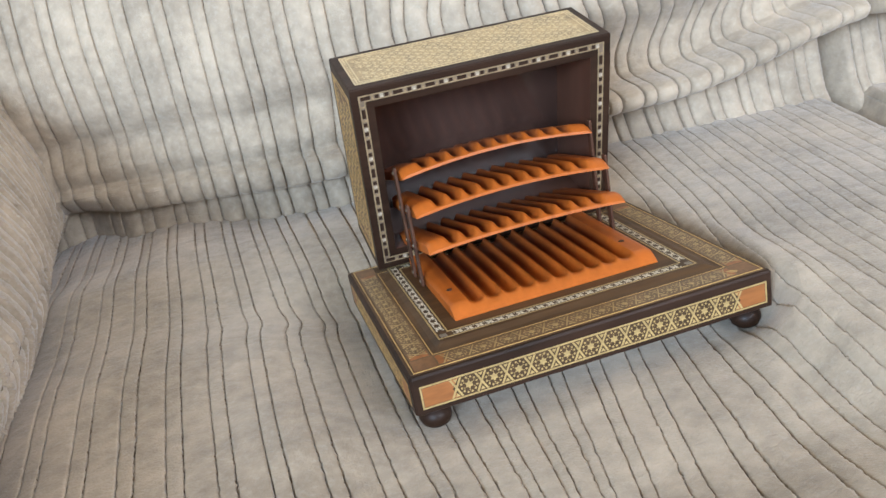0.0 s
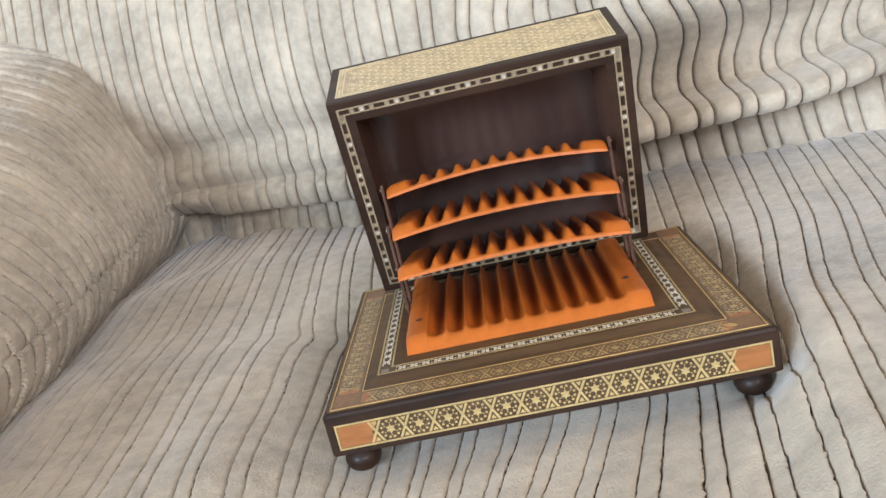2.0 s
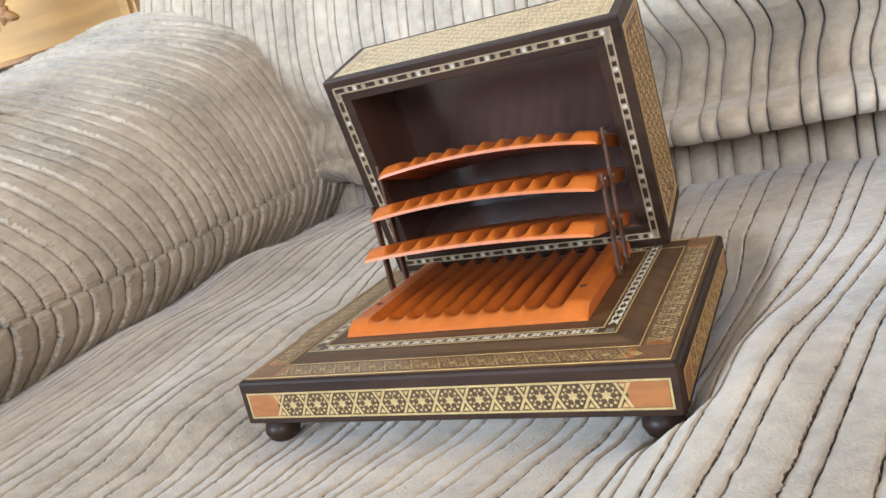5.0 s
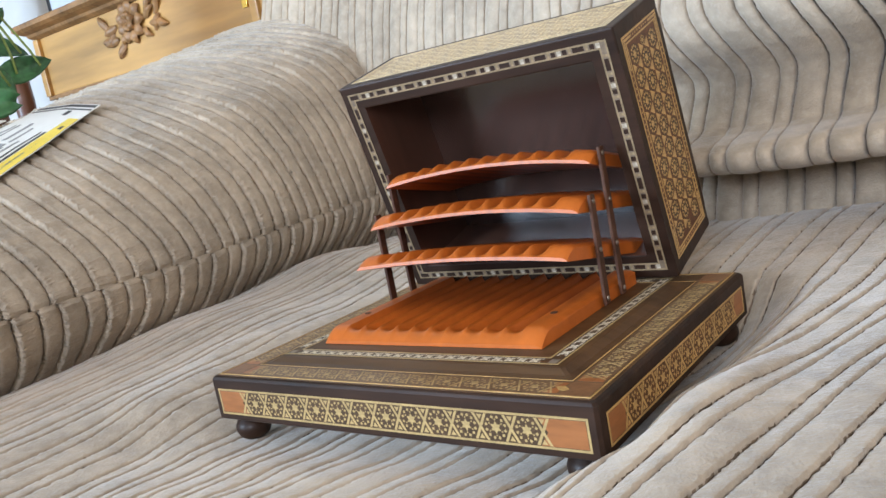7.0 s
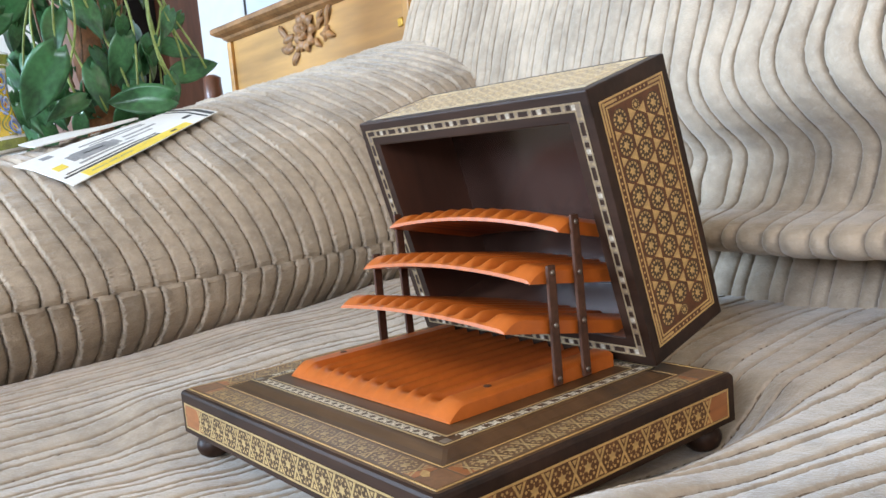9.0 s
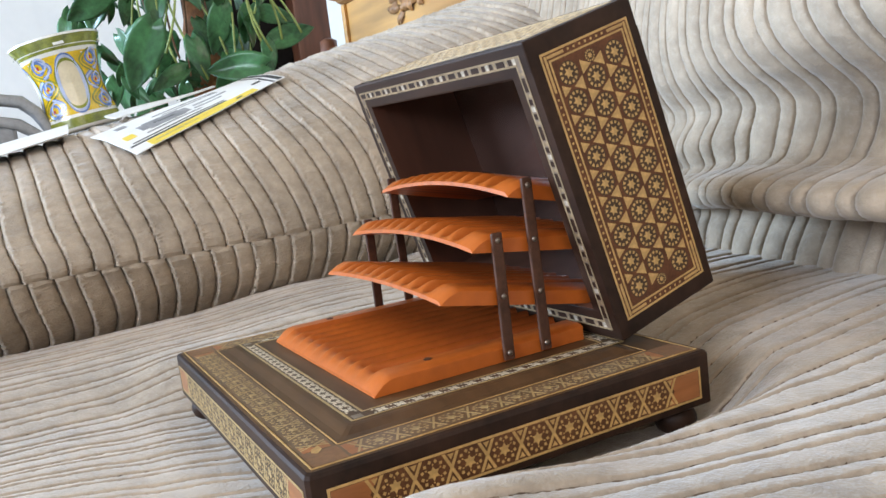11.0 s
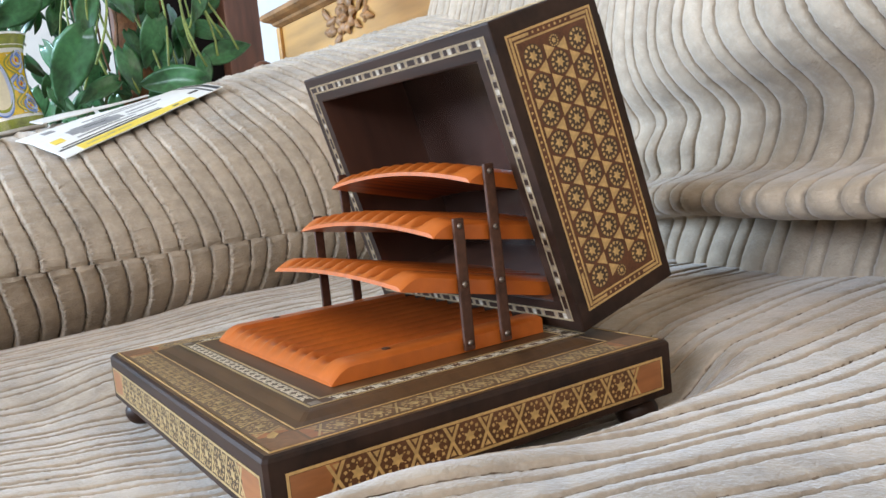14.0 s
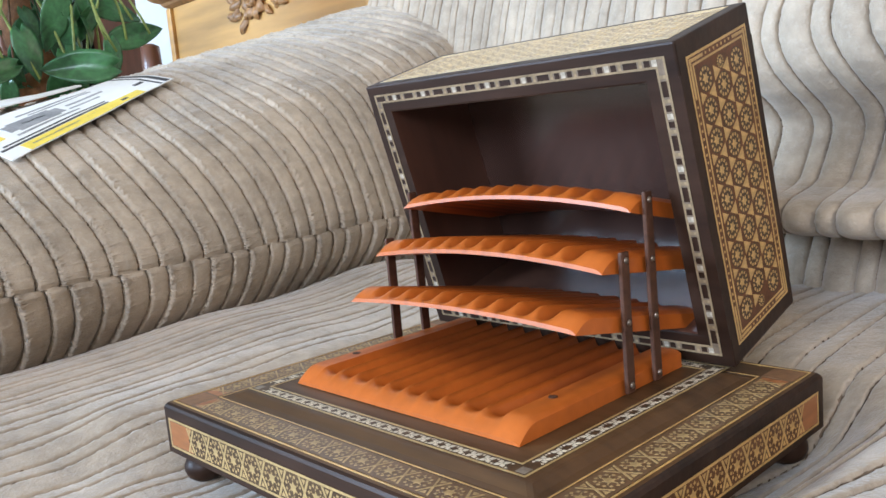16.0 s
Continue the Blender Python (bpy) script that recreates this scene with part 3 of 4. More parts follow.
def rect(x0, x1, y0, y1):
    return [(x0, y0), (x1, y0), (x1, y1), (x0, y1)]


def star(r, inner, n=6, turn=0.5):
    return [((r if i % 2 == 0 else inner) * math.cos(math.pi * (i / n + turn)), (r if i % 2 == 0 else inner) * math.sin(math.pi * (i / n + turn))) for i in range(2 * n)]


def diamond(cx, cy, a, l, w):
    c, s = math.cos(a), math.sin(a)
    return [(cx + c * l, cy + s * l), (cx - s * w, cy + c * w), (cx - c * l, cy - s * l), (cx + s * w, cy - c * w)]


def mesh_of(name, bm, materials, web=False):
    """One motif; its pieces hang together by a thin web under the surface."""
    seen, roots = set(), []
    for v in list(bm.verts):
        if v in seen:
            continue
        stack, low_edge = [v], None
        seen.add(v)
        while stack:
            q = stack.pop()
            for e in q.link_edges:
                o = e.other_vert(q)
                if low_edge is None and max(q.co.z, o.co.z) < 0:
                    low_edge = (q, o)
                if o not in seen:
                    seen.add(o)
                    stack.append(o)
        roots.append(low_edge)
    if web and len(roots) > 1 and all(roots):
        middle = sum((r[0].co for r in roots), Vector()) / len(roots)
        hub = bm.verts.new((middle.x + 0.0003, middle.y + 0.0002, -0.004))
        for a, b in roots:
            bm.faces.new((a, b, hub))
    bmesh.ops.scale(bm, vec=(U, U, U), verts=bm.verts)
    bmesh.ops.recalc_face_normals(bm, faces=bm.faces)
    me = bpy.data.meshes.new(name)
    bm.to_mesh(me)
    bm.free()
    for m in materials:
        me.materials.append(m)
    return me


def lay(name, me, parent, plane, u, v, turn=0.0, size=1.0, w=0.0):
    ob = new(name, me)
    ob.parent = parent
    ob.matrix_local = plane @ pose(u * U, v * U, w * U, 0, 0, turn) @ Matrix.Diagonal((size, size, 1, 1))
    return ob


def star_mesh(name, colour, petals=12):
    """A six-pointed star in a ring of small blocks."""
    bm = bmesh.new()
    prism(bm, star(0.0225, 0.0125), 0.004)
    for i in range(petals):
        a = 2 * math.pi * (i + 0.5) / petals
        prism(bm, diamond(0.0375 * math.cos(a), 0.0375 * math.sin(a), a, 0.0066, 0.0064), 0.004)
    for i in range(6):
        a = 2 * math.pi * i / 6 + math.pi / 6
        prism(bm, diamond(0.0275 * math.cos(a), 0.0275 * math.sin(a), a, 0.0040, 0.0030), 0.004)
    return mesh_of(name, bm, [colour], web=True)


def bar_mesh(name, colour, half_w, half_h, thick):
    """One crossing of two slanting bars, cut level at top and foot, with small triangles in the wedges."""
    bm = bmesh.new()
    for sgn in (1, -1):
        prism(bm, [(-sgn * half_w - thick, -half_h), (-sgn * half_w + thick, -half_h), (sgn * half_w + thick, half_h), (sgn * half_w - thick, half_h)], 0.0040 if sgn > 0 else 0.0036)
        prism(bm, [(-0.011, sgn * half_h * 0.92), (0.011, sgn * half_h * 0.92), (0, sgn * half_h * 0.55)], 0.004)
    return mesh_of(name, bm, [colour], web=True)


star_cream, star_gold, star_rim = star_mesh("star_inlay", cream), star_mesh("star_inlay", gold), star_mesh("star_inlay", rim_gold)
bar_cream, bar_gold = bar_mesh("bar_inlay", cream, 0.024, 0.0465, 0.0055), bar_mesh("bar_inlay", gold, 0.024, 0.0465, 0.0055)
bar_rim = bar_mesh("bar_inlay", rim_gold, 0.024, 0.047, 0.0042)


def line_frame(bm, x0, x1, y0, y1, t, h=0.0045):
    prism(bm, rect(x0, x1, y0, y0 + t), h)
    prism(bm, rect(x0, x1, y1 - t, y1), h)
    prism(bm, rect(x0, x0 + t, y0 + t, y1 - t), h)
    prism(bm, rect(x1 - t, x1, y0 + t, y1 - t), h)


def star_band(parent, plane, length, height, plate, units, star_me, bar_me, line_mat, bed_mat, plate_mat, lines=True):
    """A band of stars between crossed bars, with a plain plate at each end."""
    bm = bmesh.new()
    prism(bm, rect(0, length, 0, height), 0.002)
    lay("inlay_bed", mesh_of("inlay_bed", bm, [bed_mat]), parent, plane, 0, 0)
    if lines:
        bm = bmesh.new()
        line_frame(bm, 0, length, 0, height, 0.008)
        lay("border_line", mesh_of("border_line", bm, [line_mat]), parent, plane, 0, 0)
    q = 0.010
    for sgn, x in ((1, q), (-1, length - q)):
        bm = bmesh.new()
        e = x + sgn * (plate - q)
        prism(bm, [(x, q), (e + sgn * 0.012, q), (e - sgn * 0.018, height / 2), (e + sgn * 0.012, height - q), (x, height - q)][:: sgn], 0.0035)
        lay("end_plate", mesh_of("end_plate", bm, [plate_mat]), parent, plane, 0, 0)
    pitch = (length - 2 * plate) / units
    size = (height - 0.016) / 0.098
    for i in range(units):
        lay("star_inlay", star_me, parent, plane, plate + (i + 0.5) * pitch, height / 2, size=size)
    for i in range(units + 1):
        lay("bar_inlay", bar_me, parent, plane, plate + i * pitch, height / 2, size=size)


X3, Y3, Z3 = Vector((1, 0, 0)), Vector((0, 1, 0)), Vector((0, 0, 1))
star_band(base, frame_axes((0.0, 0.0, 0.288), X3, Z3, -Y3), 1.762, 0.114, 0.165, 12, star_cream, bar_cream, cream, ground, redwood)
# Side bands warmer than the front one: warm bounce light put into the colour.
star_band(base, frame_axes((BX1, 0.055, 0.288), Y3, Z3, X3), 1.388, 0.114, 0.14, 9, star_gold, bar_gold, gold, bounce_warm_ground, redwood)
star_band(base, frame_axes((BX0, 1.443, 0.288), -Y3, Z3, -X3), 1.388, 0.114, 0.14, 9, star_gold, bar_gold, gold, bounce_warm_ground, redwood)

# the rim of the base: a paler band on each side, mitred plates at the corners
RIM = RIM_Z + 0.0015
R0, R1 = 0.040, 0.148
bm = bmesh.new()
for inset, t in ((0.030, 0.005), (0.153, 0.005)):
    line_frame(bm, BX0 + inset, BX1 - inset, BY0 + inset, BY1 - inset, t)
lay("border_line", mesh_of("border_line", bm, [gold]), base, frame_axes((0, 0, RIM), X3, Y3, Z3), 0, 0)
rw = R1 - R0
for origin, eu, ev, length, units in (((BX0 + R1, R0, RIM), X3, Y3, BX1 - BX0 - 2 * R1, 12), ((BX1 - R0, R1, RIM), Y3, -X3, BY1 - 2 * R1, 9), ((BX0 + R0, BY1 - R1, RIM), -Y3, X3, BY1 - 2 * R1, 9)):
    star_band(base, frame_axes(origin, eu, ev, Z3), length, rw, 0.055, units, star_rim, bar_rim, gold, rim_ground, redwood, lines=False)
for cx, cy in ((BX0 + R0, R0), (BX1 - R1, R0), (BX0 + R0, BY1 - R1), (BX1 - R1, BY1 - R1)):
    bm = bmesh.new()
    prism(bm, rect(cx, cx + rw, cy, cy + rw), 0.0035)
    lay("corner_plate", mesh_of("corner_plate", bm, [rim_plate]), base, frame_axes((0, 0, RIM), X3, Y3, Z3), 0, 0)
bm = bmesh.new()
prism(bm, [(0, 0), (0.035, -0.006), (0.06, 0.012), (0.028, 0.026), (0.006, 0.02)], 0.0045)
worn = mesh_of("worn_patch", bm, [gold])
lay("worn_patch", worn, base, frame_axes((0, 0, RIM), X3, Y3, Z3), BX1 - 0.13, 0.085, turn=150)

# the white mosaic border on the raised panel
bm = bmesh.new()
WX0, WX1, WY0, WY1, WT = 0.178, 1.545, 0.243, 1.330, 0.058
for inset in (0.0, WT):
    line_frame(bm, WX0 + inset, WX1 - inset, WY0 + inset, WY1 - inset, 0.0075)
top_plane = frame_axes((0, 0, TOP_Z), X3, Y3, Z3)
lay("border_line", mesh_of("border_line", bm, [cream]), base, top_plane, 0, 0)
for a in (rect(WX0, WX1, WY0, WY0 + WT), rect(WX0, WX0 + WT, WY0 + WT, WY1), rect(WX1 - WT, WX1, WY0 + WT, WY1), rect(WX0 + WT, WX1 - WT, WY1 - WT, WY1)):
    bm = bmesh.new()
    prism(bm, a, 0.0015)
    lay("inlay_bed", mesh_of("inlay_bed", bm, [ground]), base, top_plane, 0, 0)
bm = bmesh.new()
for i in range(4):
    a = math.pi / 2 * i + math.pi / 4
    prism(bm, diamond(0.0130 * math.cos(a), 0.0130 * math.sin(a), a, 0.0122, 0.0086), 0.004)
for sx in (-1, 1):
    for sy in (-1, 1):
        prism(bm, diamond(sx * 0.0265, sy * 0.0150, 0, 0.0050, 0.0050), 0.004)
flower = mesh_of("flower_inlay", bm, [pearl], web=True)
nf = 23
for i in range(nf):
    lay("flower_inlay", flower, base, top_plane, WX0 + WT + 0.025 + (WX1 - WX0 - 2 * WT - 0.05) * (i + 0.5) / nf, WY0 + WT / 2 + 0.003)
    lay("flower_inlay", flower, base, top_plane, WX0 + WT + 0.025 + (WX1 - WX0 - 2 * WT - 0.05) * (i + 0.5) / nf, WY1 - WT / 2 - 0.003)
for x in (WX0 + WT / 2 + 0.003, WX1 - WT / 2 - 0.003):
    for i in range(15):
        lay("flower_inlay", flower, base, top_plane, x, WY0 + WT + 0.025 + (WY1 - WY0 - WT - 0.04) * (i + 0.5) / 15, turn=90)
bm = bmesh.new()
prism(bm, rect(-0.017, 0.017, -0.017, 0.017), 0.003)
corner = mesh_of("corner_square", bm, [greyish])
for x in (WX0 + WT / 2 + 0.003, WX1 - WT / 2 - 0.003):
    lay("corner_square", corner, base, top_plane, x, WY0 + WT / 2 + 0.003)


# lid: rosettes on the sides and on the top
def rosette_mesh(name, colour):
    bm = bmesh.new()
    prism(bm, [(0.0405 * math.cos(a), 0.0405 * math.sin(a)) for a in np.linspace(0, 2 * math.pi, 20, endpoint=False)], 0.0030)
    for f in bm.faces:
        f.material_index = 1
    done = set(bm.faces)
    prism(bm, star(0.0200, 0.0110), 0.0045)
    for i in range(12):
        a = 2 * math.pi * (i + 0.5) / 12
        r0, r1, w = 0.0262, 0.0360, 0.0058
        c, s = math.cos(a), math.sin(a)
        prism(bm, [(r0 * c + w * 0.55 * s, r0 * s - w * 0.55 * c), (r1 * c + w * s, r1 * s - w * c), (r1 * c - w * s, r1 * s + w * c), (r0 * c - w * 0.55 * s, r0 * s + w * 0.55 * c)], 0.0045)
    return mesh_of(name, bm, [colour, ground], web=True)


lid_ground = mat("red_brown_inlay_ground", (0.115, 0.042, 0.016), 0.45, spread=0.2, scale=150, coat=0.05, spec=0.3)
rosette = rosette_mesh("rosette", gold)
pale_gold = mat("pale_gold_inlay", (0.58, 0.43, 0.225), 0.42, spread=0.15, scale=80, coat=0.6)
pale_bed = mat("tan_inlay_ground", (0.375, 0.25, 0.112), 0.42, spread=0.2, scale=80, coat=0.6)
bm = bmesh.new()
prism(bm, star(0.019, 0.010), 0.0045)
for i in range(6):
    a = 2 * math.pi * (i + 0.5) / 6
    prism(bm, diamond(0.030 * math.cos(a), 0.030 * math.sin(a), a + math.pi / 2, 0.012, 0.0055), 0.0045)
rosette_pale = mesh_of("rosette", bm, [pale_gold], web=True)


def rosette_field(parent, plane, length, width, pitch, columns, me, tri_mat, line_mat, bed_mat, strip_mat):
    """A bordered panel of rosettes in staggered columns; length runs along the columns."""
    bm = bmesh.new()
    prism(bm, rect(0, length, 0, width), 0.0015)
    lay("inlay_bed", mesh_of("inlay_bed", bm, [bed_mat]), parent, plane, 0, 0)
    bm = bmesh.new()
    line_frame(bm, 0, length, 0, width, 0.008)
    line_frame(bm, 0.030, length - 0.030, 0.030, width - 0.030, 0.007)
    lay("border_line", mesh_of("border_line", bm, [line_mat]), parent, plane, 0, 0)
    bm = bmesh.new()
    for v in (0.0185, width - 0.0185):
        for u in np.arange(0.16, length - 0.16, 0.026):
            prism(bm, rect(u - 0.004, u + 0.004, v - 0.004, v + 0.004), 0.004)
        for u0, u1 in ((0.012, 0.14), (length - 0.14, length - 0.012)):
            prism(bm, rect(u0, u1, v - 0.005, v + 0.005), 0.004)
    for u in (0.0185, length - 0.0185):
        for v in np.arange(0.12, width - 0.11, 0.026):
            prism(bm, rect(u - 0.004, u + 0.004, v - 0.004, v + 0.004), 0.004)
        for v0, v1 in ((0.026, 0.10), (width - 0.10, width - 0.026)):
            prism(bm, rect(u - 0.005, u + 0.005, v0, v1), 0.004)
    lay("dotted_border", mesh_of("dotted_border", bm, [strip_mat]), parent, plane, 0, 0)
    inner0, inner1, v0, v1 = 0.040, length - 0.040, 0.040, width - 0.040
    across = (v1 - v0) / columns
    size = min(pitch, across / 0.9) / 0.098
    tri = bmesh.new()
    t = pitch * 0.285
    prism(tri, [(t, 0), (-t * 0.5, t * 0.87), (-t * 0.5, -t * 0.87)], 0.004)
    tri_me = mesh_of("triangle_inlay", tri, [tri_mat])
    rows = int((inner1 - inner0) / pitch)
    u_first = inner0 + ((inner1 - inner0) - rows * pitch) / 2 + pitch / 2
    for c in range(columns):
        v = v0 + (c + 0.5) * across
        stag = 0.5 if c % 2 else 0.0
        for r in range(rows - (1 if c % 2 else 0)):
            u = u_first + (r + stag) * pitch
            lay("rosette", me, parent, plane, u, v, turn=15 * (c % 2), size=size)
            if c % 2 and r in (0, rows - 2):
                lay("rosette", me, parent, plane, u + (0.74 if r else -0.74) * pitch, v, size=size * 0.55)
            if c < columns - 1:
                nxt = 0.5 * pitch
                if r + stag < rows - 1:
                    lay("triangle_inlay", tri_me, parent, plane, u + nxt, v + across * 0.333, turn=-90)
                lay("triangle_inlay", tri_me, parent, plane, u, v + across * 0.667, turn=90)
            if r + stag < rows - 1:
                if c == 0:
                    lay("triangle_inlay", tri_me, parent, plane, u + 0.5 * pitch, v - across * 0.31, turn=90, size=0.8)
                if c == columns - 1:
                    lay("triangle_inlay", tri_me, parent, plane, u + 0.5 * pitch, v + across * 0.31, turn=-90, size=0.8)


side_len, side_w = 1.0, 0.399
rosette_field(lid, frame_axes((LW, 0.048, 0.062), Z3, Y3, X3), side_len, side_w, 0.1015, 3, rosette, gold, gold, lid_ground, gold)
rosette_field(lid, frame_axes((0, 0.048, 1.062), -Z3, Y3, -X3), side_len, side_w, 0.1015, 3, rosette, gold, gold, lid_ground, gold)
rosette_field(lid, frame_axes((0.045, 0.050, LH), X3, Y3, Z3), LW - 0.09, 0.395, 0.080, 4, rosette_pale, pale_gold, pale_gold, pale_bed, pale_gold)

# the mosaic strip round the lid's mouth
strip_bone = mat("dull_bone_inlay", (0.43, 0.36, 0.27), 0.45, spread=0.25, scale=120)
strip_bed = mat("brown_strip_ground", (0.17, 0.12, 0.08), 0.45, spread=0.2, scale=120)
mouth = frame_axes((0, 0, 0), X3, Z3, -Y3)
MI, MT = 0.040, 0.036
for a in (rect(MI, LW - MI, MI, MI + MT), rect(MI, LW - MI, LH - MI - MT, LH - MI), rect(MI, MI + MT, MI + MT, LH - MI - MT), rect(LW - MI - MT, LW - MI, MI + MT, LH - MI - MT)):
    bm = bmesh.new()
    prism(bm, a, 0.0015)
    lay("inlay_bed", mesh_of("inlay_bed", bm, [strip_bed]), lid, mouth, 0, 0)
bm = bmesh.new()
line_frame(bm, MI, LW - MI, MI, LH - MI, 0.0075)
line_frame(bm, MI + MT - 0.0075, LW - MI - MT + 0.0075, MI + MT - 0.0075, LH - MI - MT + 0.0075, 0.0075)
lay("border_line", mesh_of("border_line", bm, [tan_line]), lid, mouth, 0, 0)
kinds = {}
for key, w, m in (("long", 0.050, walnut), ("short", 0.020, walnut), ("white", 0.018, strip_bone), ("grey", 0.012, tan_line)):
    bm = bmesh.new()
    prism(bm, rect(-w / 2, w / 2, -0.0105, 0.0105), 0.004)
    kinds[key] = (mesh_of("mosaic_block", bm, [m]), w)
ORDER = ("long", "grey", "short", "white", "short", "grey")


def strip(u0, v0, du, dv, length):
    at, i = 0.012, 0
    while True:
        me, w = kinds[ORDER[i % 6]]
        if at + w > length - 0.012:
            break
        p = at + w / 2
        lay("mosaic_block", me, lid, mouth, u0 + du * p, v0 + dv * p, turn=90 if dv else 0)
        at += w + 0.007
        i += 1


mid = MI + MT / 2
strip(MI, LH - mid, 1, 0, LW - 2 * MI)
strip(MI, mid, 1, 0, LW - 2 * MI)
strip(mid, MI + MT, 0, 1, LH - 2 * MI - 2 * MT)
strip(LW - mid, MI + MT, 0, 1, LH - 2 * MI - 2 * MT)

# ---- things on and behind the armrest ----
white_paper = mat("white_paper", (0.82, 0.82, 0.80), 0.6, spread=0.03, scale=20)
yellow_print = mat("yellow_print", (0.85, 0.66, 0.10), 0.55, spread=0.06, scale=60)
black_print = mat("black_print", (0.04, 0.04, 0.045), 0.55, spread=0.2, scale=90)
grey_print = mat("grey_print", (0.30, 0.30, 0.31), 0.55, spread=0.15, scale=90)


def arm_z(x, y):
    z = np.interp(-x, -ARM_X[5:18], ARM_Z[5:18])
    return z + arm_lift(y) * smooth01((z - 0.6) / 0.8) + 0.045


def leaf_of_paper(name, corners, patches, label, category, lift=0.02, curl=0.0, thick=0.006, tip=0.0):
    """A sheet lying over the armrest. corners: x, y of its four corners; patches: (name, material, u0, u1, v0, v1) printed on it."""
    a, b, c, d = [np.array(p) for p in corners]

    def at(u, v, up):
        p = (1 - u) * (1 - v) * a + u * (1 - v) * b + u * v * c + (1 - u) * v * d
        z = arm_z(p[0], p[1]) + lift + up + curl * (2 * abs(u - 0.5)) ** 3 + tip * (1 - u) ** 1.5 * (0.6 + 0.4 * math.sin(5 * v))
        return (p[0], p[1], float(z))

    def slab(u0, u1, v0, v1, z0, z1, n=10):
        bm = bmesh.new()
        us, vs = np.linspace(u0, u1, n), np.linspace(v0, v1, n)
        top = [[bm.verts.new(at(u, v, z1)) for v in vs] for u in us]
        low = [[bm.verts.new(at(u, v, z0)) for v in vs] for u in us]
        for i in range(n - 1):
            for j in range(n - 1):
                bm.faces.new((top[i][j], top[i + 1][j], top[i + 1][j + 1], top[i][j + 1]))
                bm.faces.new((low[i][j + 1], low[i + 1][j + 1], low[i + 1][j], low[i][j]))
        for i in range(n - 1):
            bm.faces.new((low[i][0], low[i + 1][0], top[i + 1][0], top[i][0]))
            bm.faces.new((top[i][-1], top[i + 1][-1], low[i + 1][-1], low[i][-1]))
            bm.faces.new((top[0][i], top[0][i + 1], low[0][i + 1], low[0][i]))
            bm.faces.new((low[-1][i], low[-1][i + 1], top[-1][i + 1], top[-1][i]))
        return bm

    ob = tagged(part(name, slab(0, 1, 0, 1, 0, thick), white_paper), label, category)
    for pn, pm, u0, u1, v0, v1 in patches:
        part(pn, slab(u0, u1, v0, v1, thick * 0.5, thick + 0.0025, 8), pm, ob)
    return ob


leaf_of_paper("leaflet", [(-3.04, 0.10), (-2.44, 0.33), (-3.02, 1.70), (-3.62, 1.56)], [
    ("yellow_band", yellow_print, 0.84, 0.995, 0.10, 0.80),
    ("printed_line", black_print, 0.795, 0.825, 0.02, 0.62),
    ("printed_line", black_print, 0.74, 0.76, 0.05, 0.62),
    ("printed_line", black_print, 0.02, 0.98, 0.955, 0.985),
    ("printed_line", black_print, 0.02, 0.98, 0.915, 0.93),
    ("printed_picture", grey_print, 0.34, 0.60, 0.20, 0.42),
    ("printed_picture", grey_print, 0.38, 0.56, 0.16, 0.20),
    ("printed_picture", grey_print, 0.38, 0.56, 0.42, 0.46),
    ("printed_seal", yellow_print, 0.50, 0.62, 0.05, 0.11),
    ("printed_text", black_print, 0.44, 0.49, 0.25, 0.37),
    ("printed_text", grey_print, 0.20, 0.23, 0.30, 0.70),
    ("printed_text", grey_print, 0.28, 0.30, 0.34, 0.70),
    ("printed_text", grey_print, 0.64, 0.67, 0.16, 0.50),
    ("printed_text", grey_print, 0.90, 0.925, 0.14, 0.56),
    ("printed_text", grey_print, 0.10, 0.20, 0.10, 0.16),
    ("printed_text", grey_print, 0.42, 0.46, 0.50, 0.72),
    ("printed_text", grey_print, 0.54, 0.57, 0.48, 0.66),
    ("printed_text", black_print, 0.88, 0.95, 0.66, 0.78),
    ("printed_text", black_print, 0.66, 0.72, 0.84, 0.90)], "white and yellow printed leaflet lying on the armrest", "leaflet")
leaf_of_paper("envelope", [(-3.70, 0.30), (-3.45, 0.36), (-3.62, 1.25), (-4.02, 1.22)], [], "plain white folded paper behind the leaflet", "paper", lift=0.03, thick=0.01, tip=0.025)
leaf_of_paper("tissue", [(-4.0, -1.05), (-3.02, -0.95), (-3.15, -0.05), (-3.80, 0.02)], [("printed_text", grey_print, 0.2, 0.5, 0.3, 0.36)], "crumpled white paper lying on the armrest", "paper", lift=0.02, curl=0.05)

# mug
mug_glaze = mat("white_glaze", (0.80, 0.80, 0.74), 0.18, spread=0.03, scale=30, coat=0.5)
olive_glaze = mat("olive_glaze", (0.22, 0.25, 0.035), 0.22, spread=0.25, scale=140, coat=0.4)
yellow_glaze = mat("yellow_glaze", (0.74, 0.50, 0.015), 0.22, spread=0.12, scale=90, coat=0.4)
blue_glaze = mat("blue_glaze", (0.13, 0.22, 0.48), 0.22, spread=0.2, scale=120, coat=0.4)
pale_blue_glaze = mat("pale_blue_glaze", (0.45, 0.52, 0.70), 0.22, spread=0.12, scale=120, coat=0.4)
red_glaze = mat("red_glaze", (0.50, 0.05, 0.03), 0.22, spread=0.15, scale=120, coat=0.4)
beige_glaze = mat("beige_glaze", (0.66, 0.58, 0.40), 0.25, spread=0.06, scale=60, coat=0.4)
MUG_H = 0.70
mug = thing("mug", "glazed ceramic mug with yellow, blue and olive interlaced bands", "mug", m=pose(-4.24 * U, 0.20 * U, (float(arm_z(-4.24, 0.20)) + 0.02) * U, 10, -2, 0) @ Matrix.Diagonal((0.98, 0.98, 1.12, 1)))


